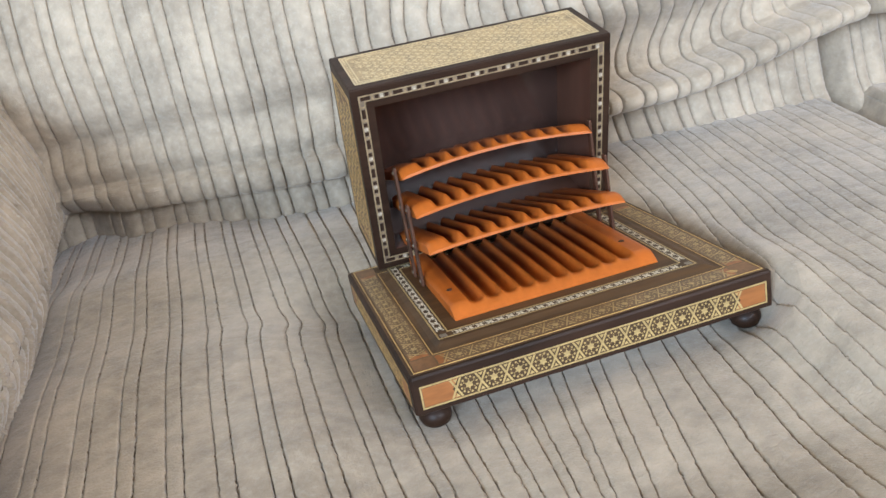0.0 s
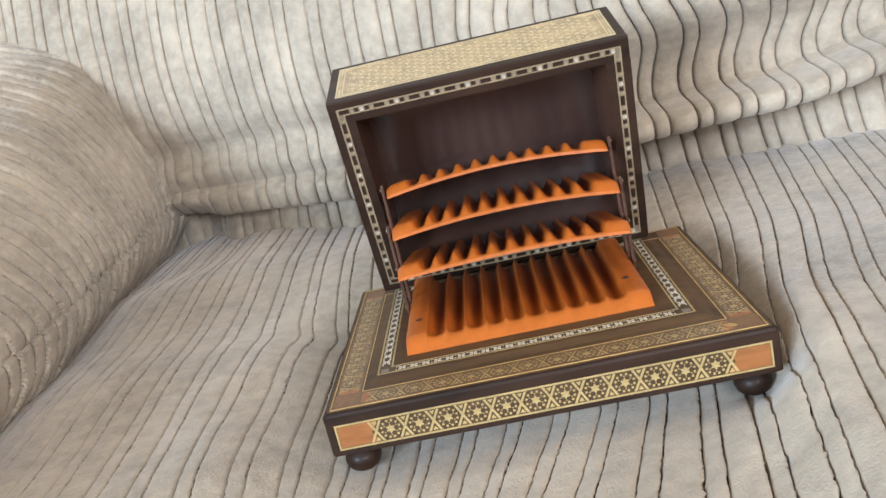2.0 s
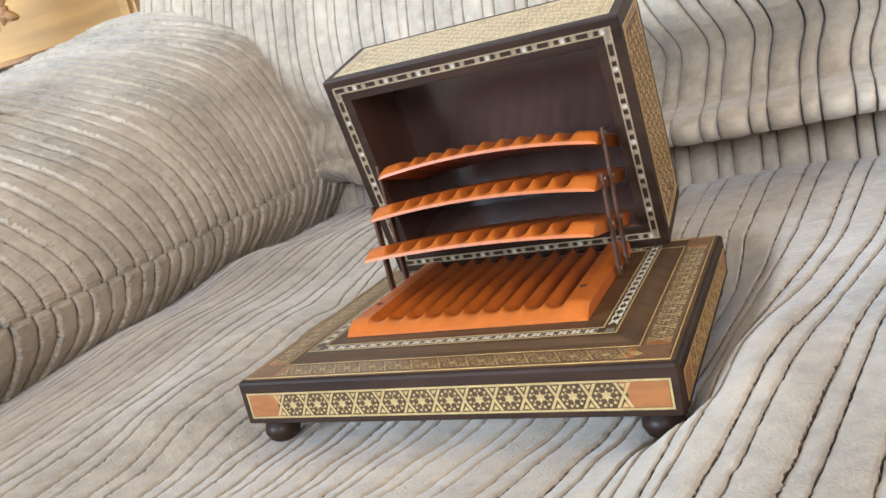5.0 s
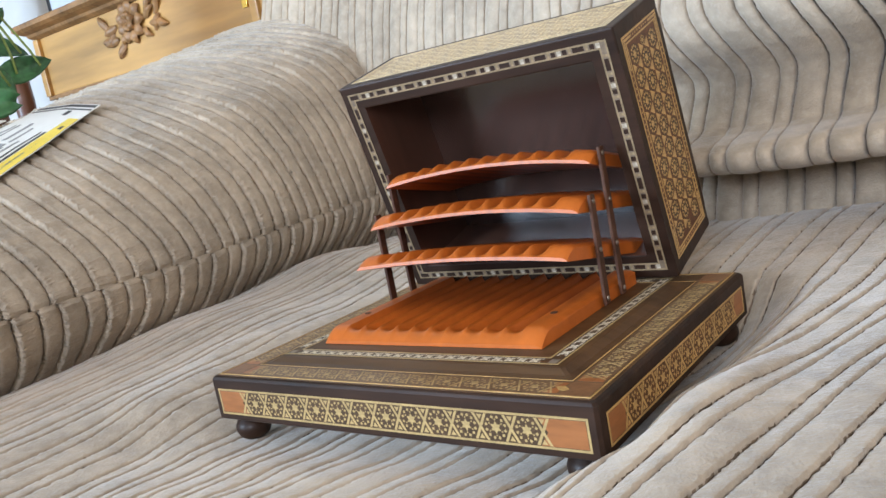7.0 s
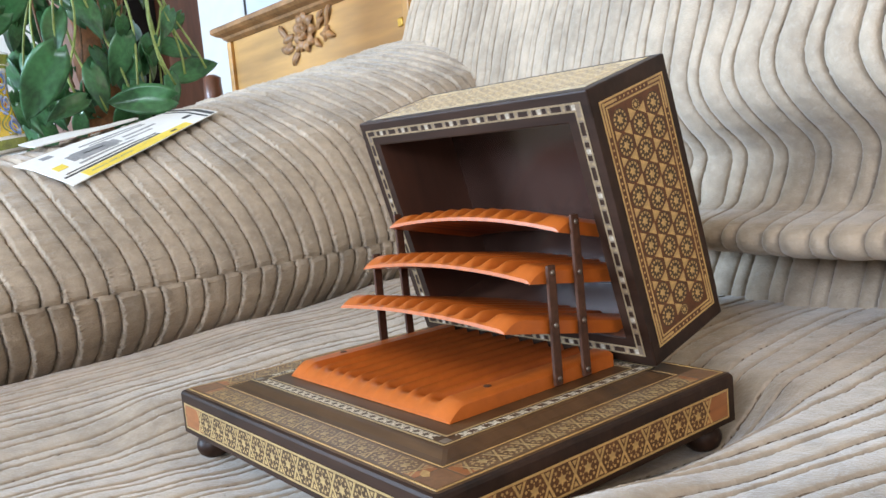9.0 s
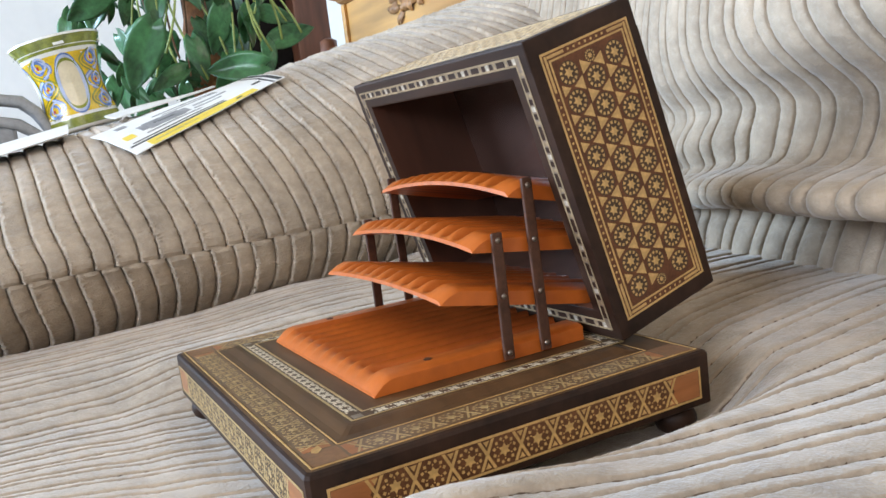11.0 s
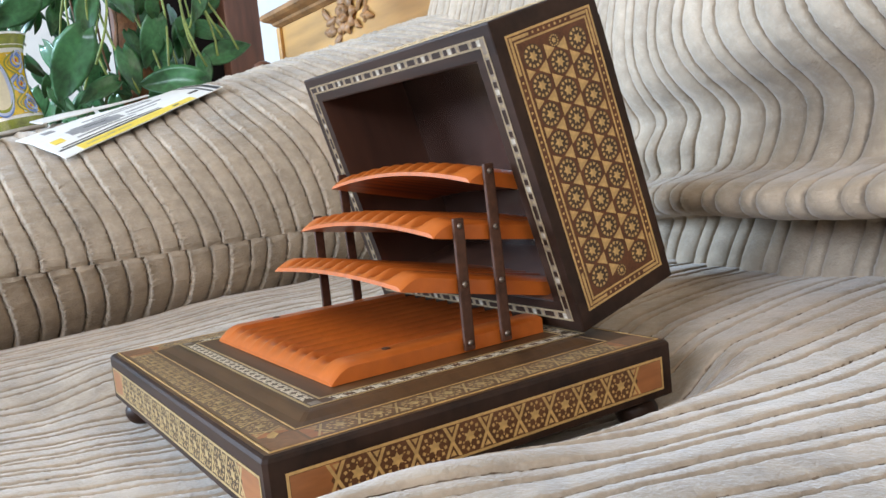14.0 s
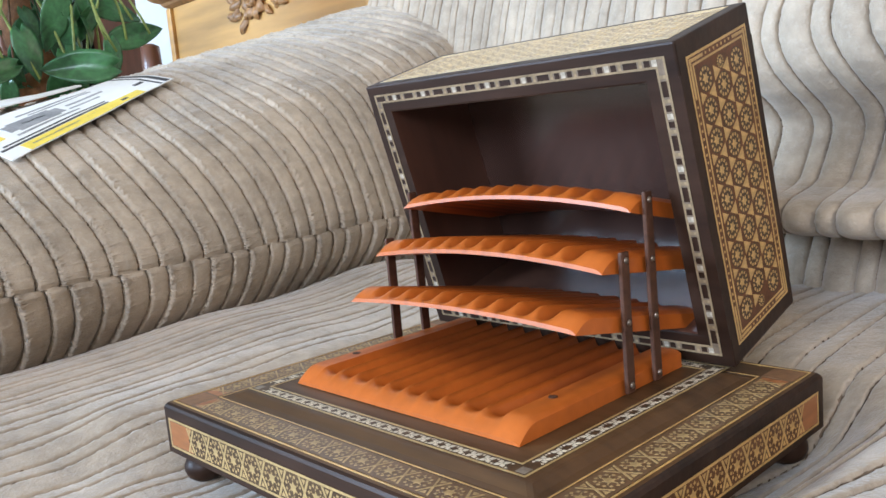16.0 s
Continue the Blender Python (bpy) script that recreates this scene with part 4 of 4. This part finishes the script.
def mug_r(z):
    return float(np.interp(z, [0, 0.08, 0.2, 0.35, 0.5, 0.62, MUG_H], [0.325, 0.318, 0.288, 0.278, 0.300, 0.345, 0.395]))


outer = [(mug_r(z), z) for z in np.linspace(0, MUG_H, 14)]
inner = [(mug_r(z) - 0.03, z) for z in np.linspace(MUG_H, 0.04, 10)]
part("body", lathe([(0.30, -0.012)] + outer + [(mug_r(MUG_H) - 0.015, MUG_H + 0.008)] + inner, 48), mug_glaze, mug, smooth=True)


def mug_band(name, z0, z1, material):
    bm = bmesh.new()
    zs = np.linspace(z0, z1, 16)
    prof = [(mug_r(z) + 0.003, z) for z in zs]
    rings = [[bm.verts.new((r * math.cos(a), r * math.sin(a), z)) for a in np.linspace(0, 2 * math.pi, 48, endpoint=False)] for r, z in prof]
    for p, q in zip(rings, rings[1:]):
        for i in range(48):
            bm.faces.new((p[i], p[(i + 1) % 48], q[(i + 1) % 48], q[i]))
    return part(name, bm, material, mug, smooth=True)


mug_band("rim_band", 0.595, 0.688, olive_glaze)
mug_band("foot_band", 0.015, 0.085, olive_glaze)
mug_band("painted_field", 0.11, 0.565, yellow_glaze)


def mug_ribbon(name, material, path, w, lift):
    """A painted band on the mug, along (angle, height) pairs."""
    bm = bmesh.new()
    rows = []
    for i, (a, z) in enumerate(path):
        a2, z2 = path[min(i + 1, len(path) - 1)]
        a1, z1 = path[max(i - 1, 0)]
        r = mug_r(z)
        t = np.array([(a2 - a1) * r, z2 - z1])
        t = t / (np.linalg.norm(t) + 1e-9)
        row = []
        for s in (-1, 1):
            aa, zz = a + s * w * t[1] / r, z - s * w * t[0]
            rr = mug_r(min(max(zz, 0), MUG_H)) + lift
            row.append(bm.verts.new((rr * math.cos(aa), rr * math.sin(aa), zz)))
        rows.append(row)
    for p, q in zip(rows, rows[1:]):
        bm.faces.new((p[0], p[1], q[1], q[0]))
    return part(name, bm, material, mug, smooth=True)


OVALS = 4
for k in range(OVALS):
    base_a = 2 * math.pi * k / OVALS - 0.02
    half_a = 0.36

    def ring(da, dz, n=36, a0=0.0):
        return [(base_a + a0 + da * math.cos(q), 0.335 + dz * math.sin(q)) for q in np.linspace(0, 2 * math.pi, n)]

    bm = bmesh.new()
    rows = []
    for w in (0.02, 0.35, 0.7, 1.0):
        rows.append([])
        for a, z in ring(half_a * 0.9 * w, 0.215 * w)[:-1]:
            r = mug_r(z) + 0.0048
            rows[-1].append(bm.verts.new((r * math.cos(a), r * math.sin(a), z)))
    for p, q in zip(rows, rows[1:]):
        for i in range(len(p)):
            bm.faces.new((p[i], p[(i + 1) % len(p)], q[(i + 1) % len(p)], q[i]))
    part("oval_panel", bm, beige_glaze, mug, smooth=True)
    mug_ribbon("interlaced_band", blue_glaze, ring(half_a, 0.222), 0.011, 0.0065)
    mug_ribbon("interlaced_band", pale_blue_glaze, ring(half_a * 0.93, 0.212), 0.008, 0.0075)
    mug_ribbon("interlaced_band", olive_glaze, ring(half_a * 1.18, 0.185), 0.011, 0.0085)
    mug_ribbon("interlaced_band", pale_blue_glaze, ring(half_a * 1.07, 0.205), 0.006, 0.0090)
    mid_a = base_a + math.pi / OVALS
    for turn, glaze, w in ((0.0, blue_glaze, 0.017), (math.pi, olive_glaze, 0.019), (1.7, yellow_glaze, 0.014), (0.0, pale_blue_glaze, 0.009), (math.pi, yellow_glaze, 0.007)):
        mug_ribbon("interlaced_band", glaze, [(mid_a + 0.34 * math.sin(2 * math.pi * (z - 0.11) / 0.30 + turn), z) for z in np.linspace(0.115, 0.56, 40)], w, 0.0062 + 0.0012 * turn / 3 + (0.0014 if w < 0.01 else 0.0))
    for dz, s in ((0.17, 1), (-0.17, 1), (0.0, 0.8)):
        loop = [(mid_a + 0.17 * s * math.cos(q), 0.335 + dz + 0.046 * s * math.sin(q)) for q in np.linspace(0, 2 * math.pi, 20)]
        mug_ribbon("interlaced_knot", blue_glaze, loop, 0.010, 0.0095)
        mug_ribbon("interlaced_knot", pale_blue_glaze, [(a + 0.10, z + 0.02) for a, z in loop], 0.007, 0.0105)
        mug_ribbon("interlaced_knot", red_glaze, [(mid_a - 0.035, 0.335 + dz), (mid_a + 0.035, 0.335 + dz)], 0.012, 0.0112)
    for dz in (0.20, -0.20):
        mug_ribbon("painted_patch", mug_glaze, [(mid_a - 0.30, 0.335 + dz), (mid_a - 0.20, 0.335 + dz * 0.95)], 0.020, 0.0055)
        mug_ribbon("painted_patch", mug_glaze, [(mid_a + 0.20, 0.335 + dz * 0.95), (mid_a + 0.30, 0.335 + dz)], 0.020, 0.0055)
    part("painted_letters", block(bmesh.new(), -0.045, 0.045, -0.003, 0.003, -0.020, 0.020), mug_glaze, mug, m=pose((mug_r(0.645) + 0.003) * math.cos(base_a) * U, (mug_r(0.645) + 0.003) * math.sin(base_a) * U, 0.0645, -25, 0, math.degrees(base_a) + 90))

# grey plastic clip beside the mug
grey_plastic = mat("grey_plastic", (0.30, 0.30, 0.30), 0.4, spread=0.12, scale=40)


def tube(bm, pts, r, seg=8):
    rings = []
    for i, p in enumerate(pts):
        p = Vector(p)
        t = (Vector(pts[min(i + 1, len(pts) - 1)]) - Vector(pts[max(i - 1, 0)])).normalized()
        s = t.cross(Vector((0.3, 0.2, 1))).normalized()
        q = t.cross(s)
        rr = r[i] if isinstance(r, (list, tuple)) else r
        rings.append([bm.verts.new(p + (s * math.cos(a) + q * math.sin(a)) * rr) for a in np.linspace(0, 2 * math.pi, seg, endpoint=False)])
    for a, b in zip(rings, rings[1:]):
        for i in range(seg):
            bm.faces.new((a[i], a[(i + 1) % seg], b[(i + 1) % seg], b[i]))
    bm.faces.new(rings[0])
    bm.faces.new(rings[-1])
    return bm


clip = thing("plastic_clip", "grey plastic spring clip with open jaws on the armrest", "clip", (-4.25, -0.42, float(arm_z(-4.25, -0.42)) + 0.03))
for dx in (-0.10, 0.10):
    part("bar", tube(bmesh.new(), [(dx, 0.36, 0.0), (dx, 0.32, 0.14), (dx, 0.24, 0.29), (dx, 0.13, 0.39), (dx, -0.02, 0.42), (dx, -0.18, 0.40), (dx, -0.36, 0.37)], [0.035, 0.045, 0.05, 0.05, 0.045, 0.045, 0.05], 12), grey_plastic, clip, smooth=True)
    part("jaw", tube(bmesh.new(), [(dx, 0.34, 0.0), (dx, 0.22, 0.10), (dx, 0.08, 0.20), (dx, -0.12, 0.25), (dx, -0.36, 0.24)], [0.03, 0.04, 0.05, 0.045, 0.045], 12), grey_plastic, clip, smooth=True)
for y, z in ((0.15, 0.38), (-0.12, 0.40), (-0.15, 0.25), (0.30, 0.06)):
    part("cross_bar", tube(bmesh.new(), [(-0.11, y, z), (0.11, y, z)], 0.028), grey_plastic, clip, smooth=True)
part("spring_housing", block(bmesh.new(), -0.08, 0.08, -0.16, 0.06, 0.02, 0.20, 0.03), grey_plastic, clip)

# carved cabinet beside the sofa
honey = mat("honey_oak", (0.62, 0.33, 0.095), 0.42, spread=0.2, scale=7, bump=0.1, bump_scale=60, grain=(0.12, 1, 1), coat=0.2)
dark_oak = mat("carved_oak", (0.33, 0.165, 0.06), 0.5, spread=0.25, scale=20, bump=0.15)
brass = mat("brass", (0.80, 0.50, 0.10), 0.3, metal=0.9, spread=0.1, scale=40)
black_gloss = mat("black_plastic", (0.012, 0.012, 0.014), 0.3, spread=0.1, scale=20)
screen_glass = mat("pale_screen", (0.55, 0.60, 0.66), 0.15, spread=0.04, scale=4, coat=0.5)
cabinet = thing("cabinet", "honey oak cabinet with moulded top and carved rose relief", "cabinet", (-7.18, 6.75, -4.3))
CB = 4.3
part("body", block(bmesh.new(), -2.57, 2.57, -1.60, 1.60, 2.70 + CB, 3.60 + CB, 0.02), honey, cabinet)
bm = bmesh.new()
ring_loft(bm, -2.80, 2.80, -1.85, 1.62, [(0.22, 3.58 + CB), (0.16, 3.62 + CB), (0.14, 3.66 + CB), (0.05, 3.70 + CB), (0.0, 3.74 + CB), (0.0, 3.80 + CB), (0.02, 3.82 + CB)], 0.02)
part("top", bm, dark_oak, cabinet, "darker moulded top")
part("lower_rail", block(bmesh.new(), -2.6, 2.6, -1.62, 1.6, 2.64 + CB, 2.705 + CB, 0.015), dark_oak, cabinet)
for x in (-2.52, 2.44):
    part("corner_trim", block(bmesh.new(), x - 0.07, x + 0.07, -1.66, -1.58, 2.70 + CB, 3.58 + CB, 0.02), honey, cabinet)
for x in (-2.45, -1.5, -0.6, 0.3, 1.2, 2.45):
    part("post", block(bmesh.new(), x - 0.10, x + 0.10, -1.55, -1.35, 0.0, 2.66 + CB, 0.02), dark_oak, cabinet)
part("back_board", block(bmesh.new(), -2.5, 2.5, 1.40, 1.55, 0.0, 2.66 + CB), dark_oak, cabinet)
part("shelf", block(bmesh.new(), -2.5, 2.5, -1.3, 1.4, 1.6 + CB, 1.7 + CB), dark_oak, cabinet)
part("hinge", block(bmesh.new(), 2.22, 2.32, -1.63, -1.59, 3.02 + CB, 3.12 + CB, 0.01), brass, cabinet)
# carved rose: a bud of curled petals with leaves on both sides
rose = part("carved_rose", lathe([(0.02, 0.0), (0.16, 0.0), (0.14, 0.05), (0.05, 0.07)], 20), dark_oak, cabinet, "carved rose and leaves", smooth=True, m=pose(-0.05 * U, -1.595 * U, (3.34 + 4.3) * U, 90, 0, 0))
rc = random.Random(11)


def petal(cx, cz, ang, ln, wd, y0, rise):
    bm = bmesh.new()
    cx, cz, y0 = cx + 0.05, cz - oz, y0 + 1.595
    n, k = 7, 5
    g = []
    for i in range(n):
        t = i / (n - 1)
        half = wd * math.sin(math.pi * (0.12 + 0.86 * t)) ** 0.8
        row = []
        for j in range(k):
            s = 2 * j / (k - 1) - 1
            x, z = t * ln, s * half
            y = -rise * (math.sin(math.pi * t) * 0.7 + 0.5 * (1 - s * s)) + 0.02 * math.sin(6 * t)
            row.append(bm.verts.new((cx + x * math.cos(ang) - z * math.sin(ang), cz + x * math.sin(ang) + z * math.cos(ang), -(y0 + y))))
        g.append(row)
    for i in range(n - 1):
        for j in range(k - 1):
            bm.faces.new((g[i][j], g[i + 1][j], g[i + 1][j + 1], g[i][j + 1]))
    part("petal", bm, dark_oak, rose, smooth=True)


oz = 3.34 + CB
for i in range(9):
    a = i * 2 * math.pi / 9
    petal(-0.05 + 0.05 * math.cos(a), oz + 0.05 * math.sin(a), a, 0.26, 0.10, -1.60, 0.07)
for i in range(5):
    a = i * 2 * math.pi / 5 + 0.4
    petal(-0.05, oz, a, 0.15, 0.08, -1.63, 0.08)
for sx in (-1, 1):
    for i in range(7):
        a = math.radians(rc.uniform(-75, 55))
        ang = a if sx > 0 else math.pi - a
        petal(-0.05 + sx * rc.uniform(0.12, 0.55), oz - 0.05 + rc.uniform(-0.16, 0.08), ang, rc.uniform(0.22, 0.40), 0.06, -1.60, 0.06)
tv = thing("picture_frame", "black framed pale picture standing on the cabinet", "picture frame", (-7.4, 5.55, 3.82))
part("frame", block(bmesh.new(), -2.35, 2.35, -0.08, 0.10, 0.0, 3.0, 0.03), black_gloss, tv)
part("pane", block(bmesh.new(), -2.2, 2.2, -0.10, -0.082, 0.16, 2.84), screen_glass, tv)

# tall dark cupboard and chair post behind the plant
mahogany = mat("mahogany", (0.15, 0.060, 0.034), 0.4, spread=0.22, scale=10, bump=0.08, grain=(1, 1, 0.15), coat=0.2)
near_black = mat("cupboard_shade_black", (0.010, 0.008, 0.007), 0.8, spread=0.2, scale=10, spec=0.1)
cupboard = thing("cupboard", "tall mahogany cupboard with a dark open front", "cupboard", (-14.6, 5.6, -4.3))
part("side_panel", block(bmesh.new(), -0.9, 1.2, -0.07, 0.70, 0.0, 14.0, 0.03), mahogany, cupboard)
part("side_panel", block(bmesh.new(), -0.9, 1.2, -1.9, -1.7, 0.0, 14.0, 0.03), mahogany, cupboard)
# Near-black board and front sheet: the inside's shade put into their colour.
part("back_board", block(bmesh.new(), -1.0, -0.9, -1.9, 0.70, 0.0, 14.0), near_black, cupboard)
part("shade_sheet", block(bmesh.new(), 0.70, 0.80, -1.68, -0.09, 0.2, 13.8), near_black, cupboard, "near-black sheet standing in for the shaded inside")
post = tagged(part("chair_post", lathe([(0.13, -4.3), (0.14, -2), (0.12, 0), (0.15, 1.5), (0.14, 2.4), (0.16, 2.7), (0.15, 3.05), (0.06, 3.1)], 16, cx=-10.2, cy=4.95), mahogany, smooth=True), "brown turned wooden post standing on the floor", "post")

# plant
leaf_green = mat("pothos_leaf", (0.042, 0.135, 0.048), 0.36, spread=0.35, scale=14, coat=0.1)
stem_green = mat("pothos_stem", (0.27, 0.34, 0.09), 0.5, spread=0.2, scale=40)
coir = mat("coir_pole", (0.21, 0.085, 0.030), 0.9, spread=0.35, scale=25, bump=0.8, bump_scale=120)
terracotta = mat("terracotta", (0.35, 0.14, 0.07), 0.8, spread=0.15, scale=15, bump=0.1)
plant = thing("potted_plant", "trailing pothos plant with glossy heart-shaped leaves on a coir pole", "plant", (-6.9, 2.1, -4.3))


def leaf_mesh(fold, droop):
    bm = bmesh.new()
    n, k = 11, 9
    g = []
    for i in range(n):
        t = i / (n - 1)
        half = 0.31 * math.sin(math.pi * min(1, t * 0.98 + 0.02) ** 0.66) ** 0.8
        row = []
        for j in range(k):
            s = 2 * j / (k - 1) - 1
            back = 0.13 * abs(s) * (1 - t) ** 3
            z = fold * abs(s) * half - droop * t * t + 0.015 * math.sin(7 * t + 3 * s)
            row.append(bm.verts.new((s * half, t - back - 0.5, z)))
        g.append(row)
    for i in range(n - 1):
        for j in range(k - 1):
            bm.faces.new((g[i][j], g[i + 1][j], g[i + 1][j + 1], g[i][j + 1]))
    bmesh.ops.remove_doubles(bm, verts=bm.verts, dist=1e-5)
    ext = bmesh.ops.extrude_face_region(bm, geom=list(bm.faces))
    bmesh.ops.translate(bm, vec=(0, 0, -0.008), verts=[v for v in ext["geom"] if isinstance(v, bmesh.types.BMVert)])
    me = mesh_of("leaf", bm, [leaf_green])
    me.polygons.foreach_set("use_smooth", [True] * len(me.polygons))
    return me


LEAVES = [leaf_mesh(0.2, 0.12), leaf_mesh(0.12, 0.2), leaf_mesh(0.3, 0.05)]
part("pot", lathe([(0.75, 0), (0.8, 0.1), (1.0, 1.6), (1.1, 1.65), (1.1, 1.85), (0.98, 1.9), (0.95, 1.6), (0.2, 1.55)], 32), terracotta, plant, smooth=True)
pole = [(0.30 + 0.03 * math.sin(9 * z), z) for z in np.linspace(1.55, 8.9, 40)]
part("coir_pole", lathe(pole, 24, cx=-0.15, cy=0.02), coir, plant, smooth=True)
origin = Vector((-6.9, 2.1, -4.3))
PLACED = [
    (-5.53, 0.98, 2.42, -109, -30, -106, 0.92),
    (-5.91, 1.95, 2.73, -101, -15, -91, 0.66),
    (-6.07, 2.89, 2.66, 57, 72, 47, 0.64),
    (-5.91, 2.51, 2.39, -81, 1, -92, 0.44),
    (-5.69, 0.54, 2.99, -142, -40, -67, 0.67),
    (-5.65, 2.00, 2.27, 21, -84, 126, 0.78),
    (-5.89, 2.52, 3.14, -83, -25, -82, 0.44),
    (-5.82, 0.83, 3.19, -121, -34, -90, 0.58),
    (-5.99, 1.32, 3.01, -73, -5, -124, 0.63),
    (-5.97, 1.71, 3.22, -63, 16, -90, 0.60),
    (-6.27, 2.78, 2.93, -51, 67, -78, 0.55),
    (-5.81, 1.28, 2.21, -56, -57, -138, 0.51),
    (-6.01, 1.71, 2.43, -80, 11, -93, 0.59),
]


def add_leaf(me, m):
    ob = new("leaf", me)
    ob.parent = plant
    ob.matrix_local = m


rl = random.Random(5)
for i, (x, y, z, rx, ry, rz, s) in enumerate(PLACED):
    p = (Vector((x, y, z)) - origin) * U
    add_leaf(LEAVES[i % 3], pose(p.x, p.y, p.z, rx, ry, rz) @ Matrix.Diagonal((s * 0.72, s * 0.9, s * 0.9, 1)))
for i in range(110):
    a, z = rl.uniform(-2.6, 1.6), rl.uniform(5.9, 9.3)
    r = rl.uniform(0.35, 1.15)
    y = r * math.sin(a) - 0.25
    if y > 0.35 and z < 7.4:
        continue
    s = rl.uniform(0.28, 0.55)
    add_leaf(LEAVES[i % 3], pose((r * math.cos(a)) * U, y * U, z * U, rl.uniform(-130, -55), rl.uniform(-35, 35), -90 + math.degrees(a) * 0.6 + rl.uniform(-30, 30)) @ Matrix.Diagonal((s, s, s, 1)))
for x0, y0, x1, y1, z1 in ((1.05, -0.1, 1.15, 0.35, 6.85), (1.0, 0.0, 1.0, 0.45, 6.75), (0.9, -0.55, 0.95, -0.15, 6.55), (0.8, -0.75, 0.9, -0.4, 6.5), (0.9, 0.25, 0.95, 0.75, 6.95), (0.7, 0.35, 0.9, 0.55, 6.9), (1.0, -0.25, 1.05, 0.05, 6.5), (0.95, -0.9, 0.9, -0.6, 6.6), (0.85, 0.5, 1.0, 0.3, 7.2), (1.1, 0.1, 0.9, 0.65, 7.1), (0.9, -0.4, 1.1, -0.8, 6.8)):
    pts = []
    for t in np.linspace(0, 1, 12):
        pts.append((x0 + (x1 - x0) * t + 0.05 * math.sin(5 * t + x0 * 9), y0 + (y1 - y0) * t + 0.10 * math.sin(6 * t + y0 * 7), 8.9 + (z1 - 8.9) * t))
    part("stem", tube(bmesh.new(), pts, 0.014, 6), stem_green, plant, smooth=True)
# smaller leaves hanging behind, thin brown roots along the pole
for i in range(80):
    z, y = rl.uniform(6.3, 9.2), rl.uniform(-1.7, 0.1)
    s = rl.uniform(0.25, 0.46)
    add_leaf(LEAVES[i % 3], pose(rl.uniform(-0.3, 0.75) * U, y * U, z * U, rl.uniform(-150, -70), rl.uniform(-30, 30), -90 + rl.uniform(-50, 50)) @ Matrix.Diagonal((s * 0.8, s, s, 1)))
root_brown = mat("brown_root", (0.16, 0.085, 0.04), 0.7, spread=0.3, scale=40)
for i in range(14):
    y0, z0 = rl.uniform(-0.9, 0.55), rl.uniform(7.6, 8.9)
    y1, z1 = y0 + rl.uniform(-0.35, 0.35), z0 - rl.uniform(0.9, 1.9)
    x0, x1 = rl.uniform(0.25, 0.75), rl.uniform(0.35, 0.8)
    pts = [(x0 + (x1 - x0) * t, y0 + (y1 - y0) * t + 0.07 * math.sin(4 * t + i), z0 + (z1 - z0) * t) for t in np.linspace(0, 1, 10)]
    part("root" if i % 2 else "stem", tube(bmesh.new(), pts, 0.013, 6), root_brown if i % 2 else stem_green, plant, smooth=True)
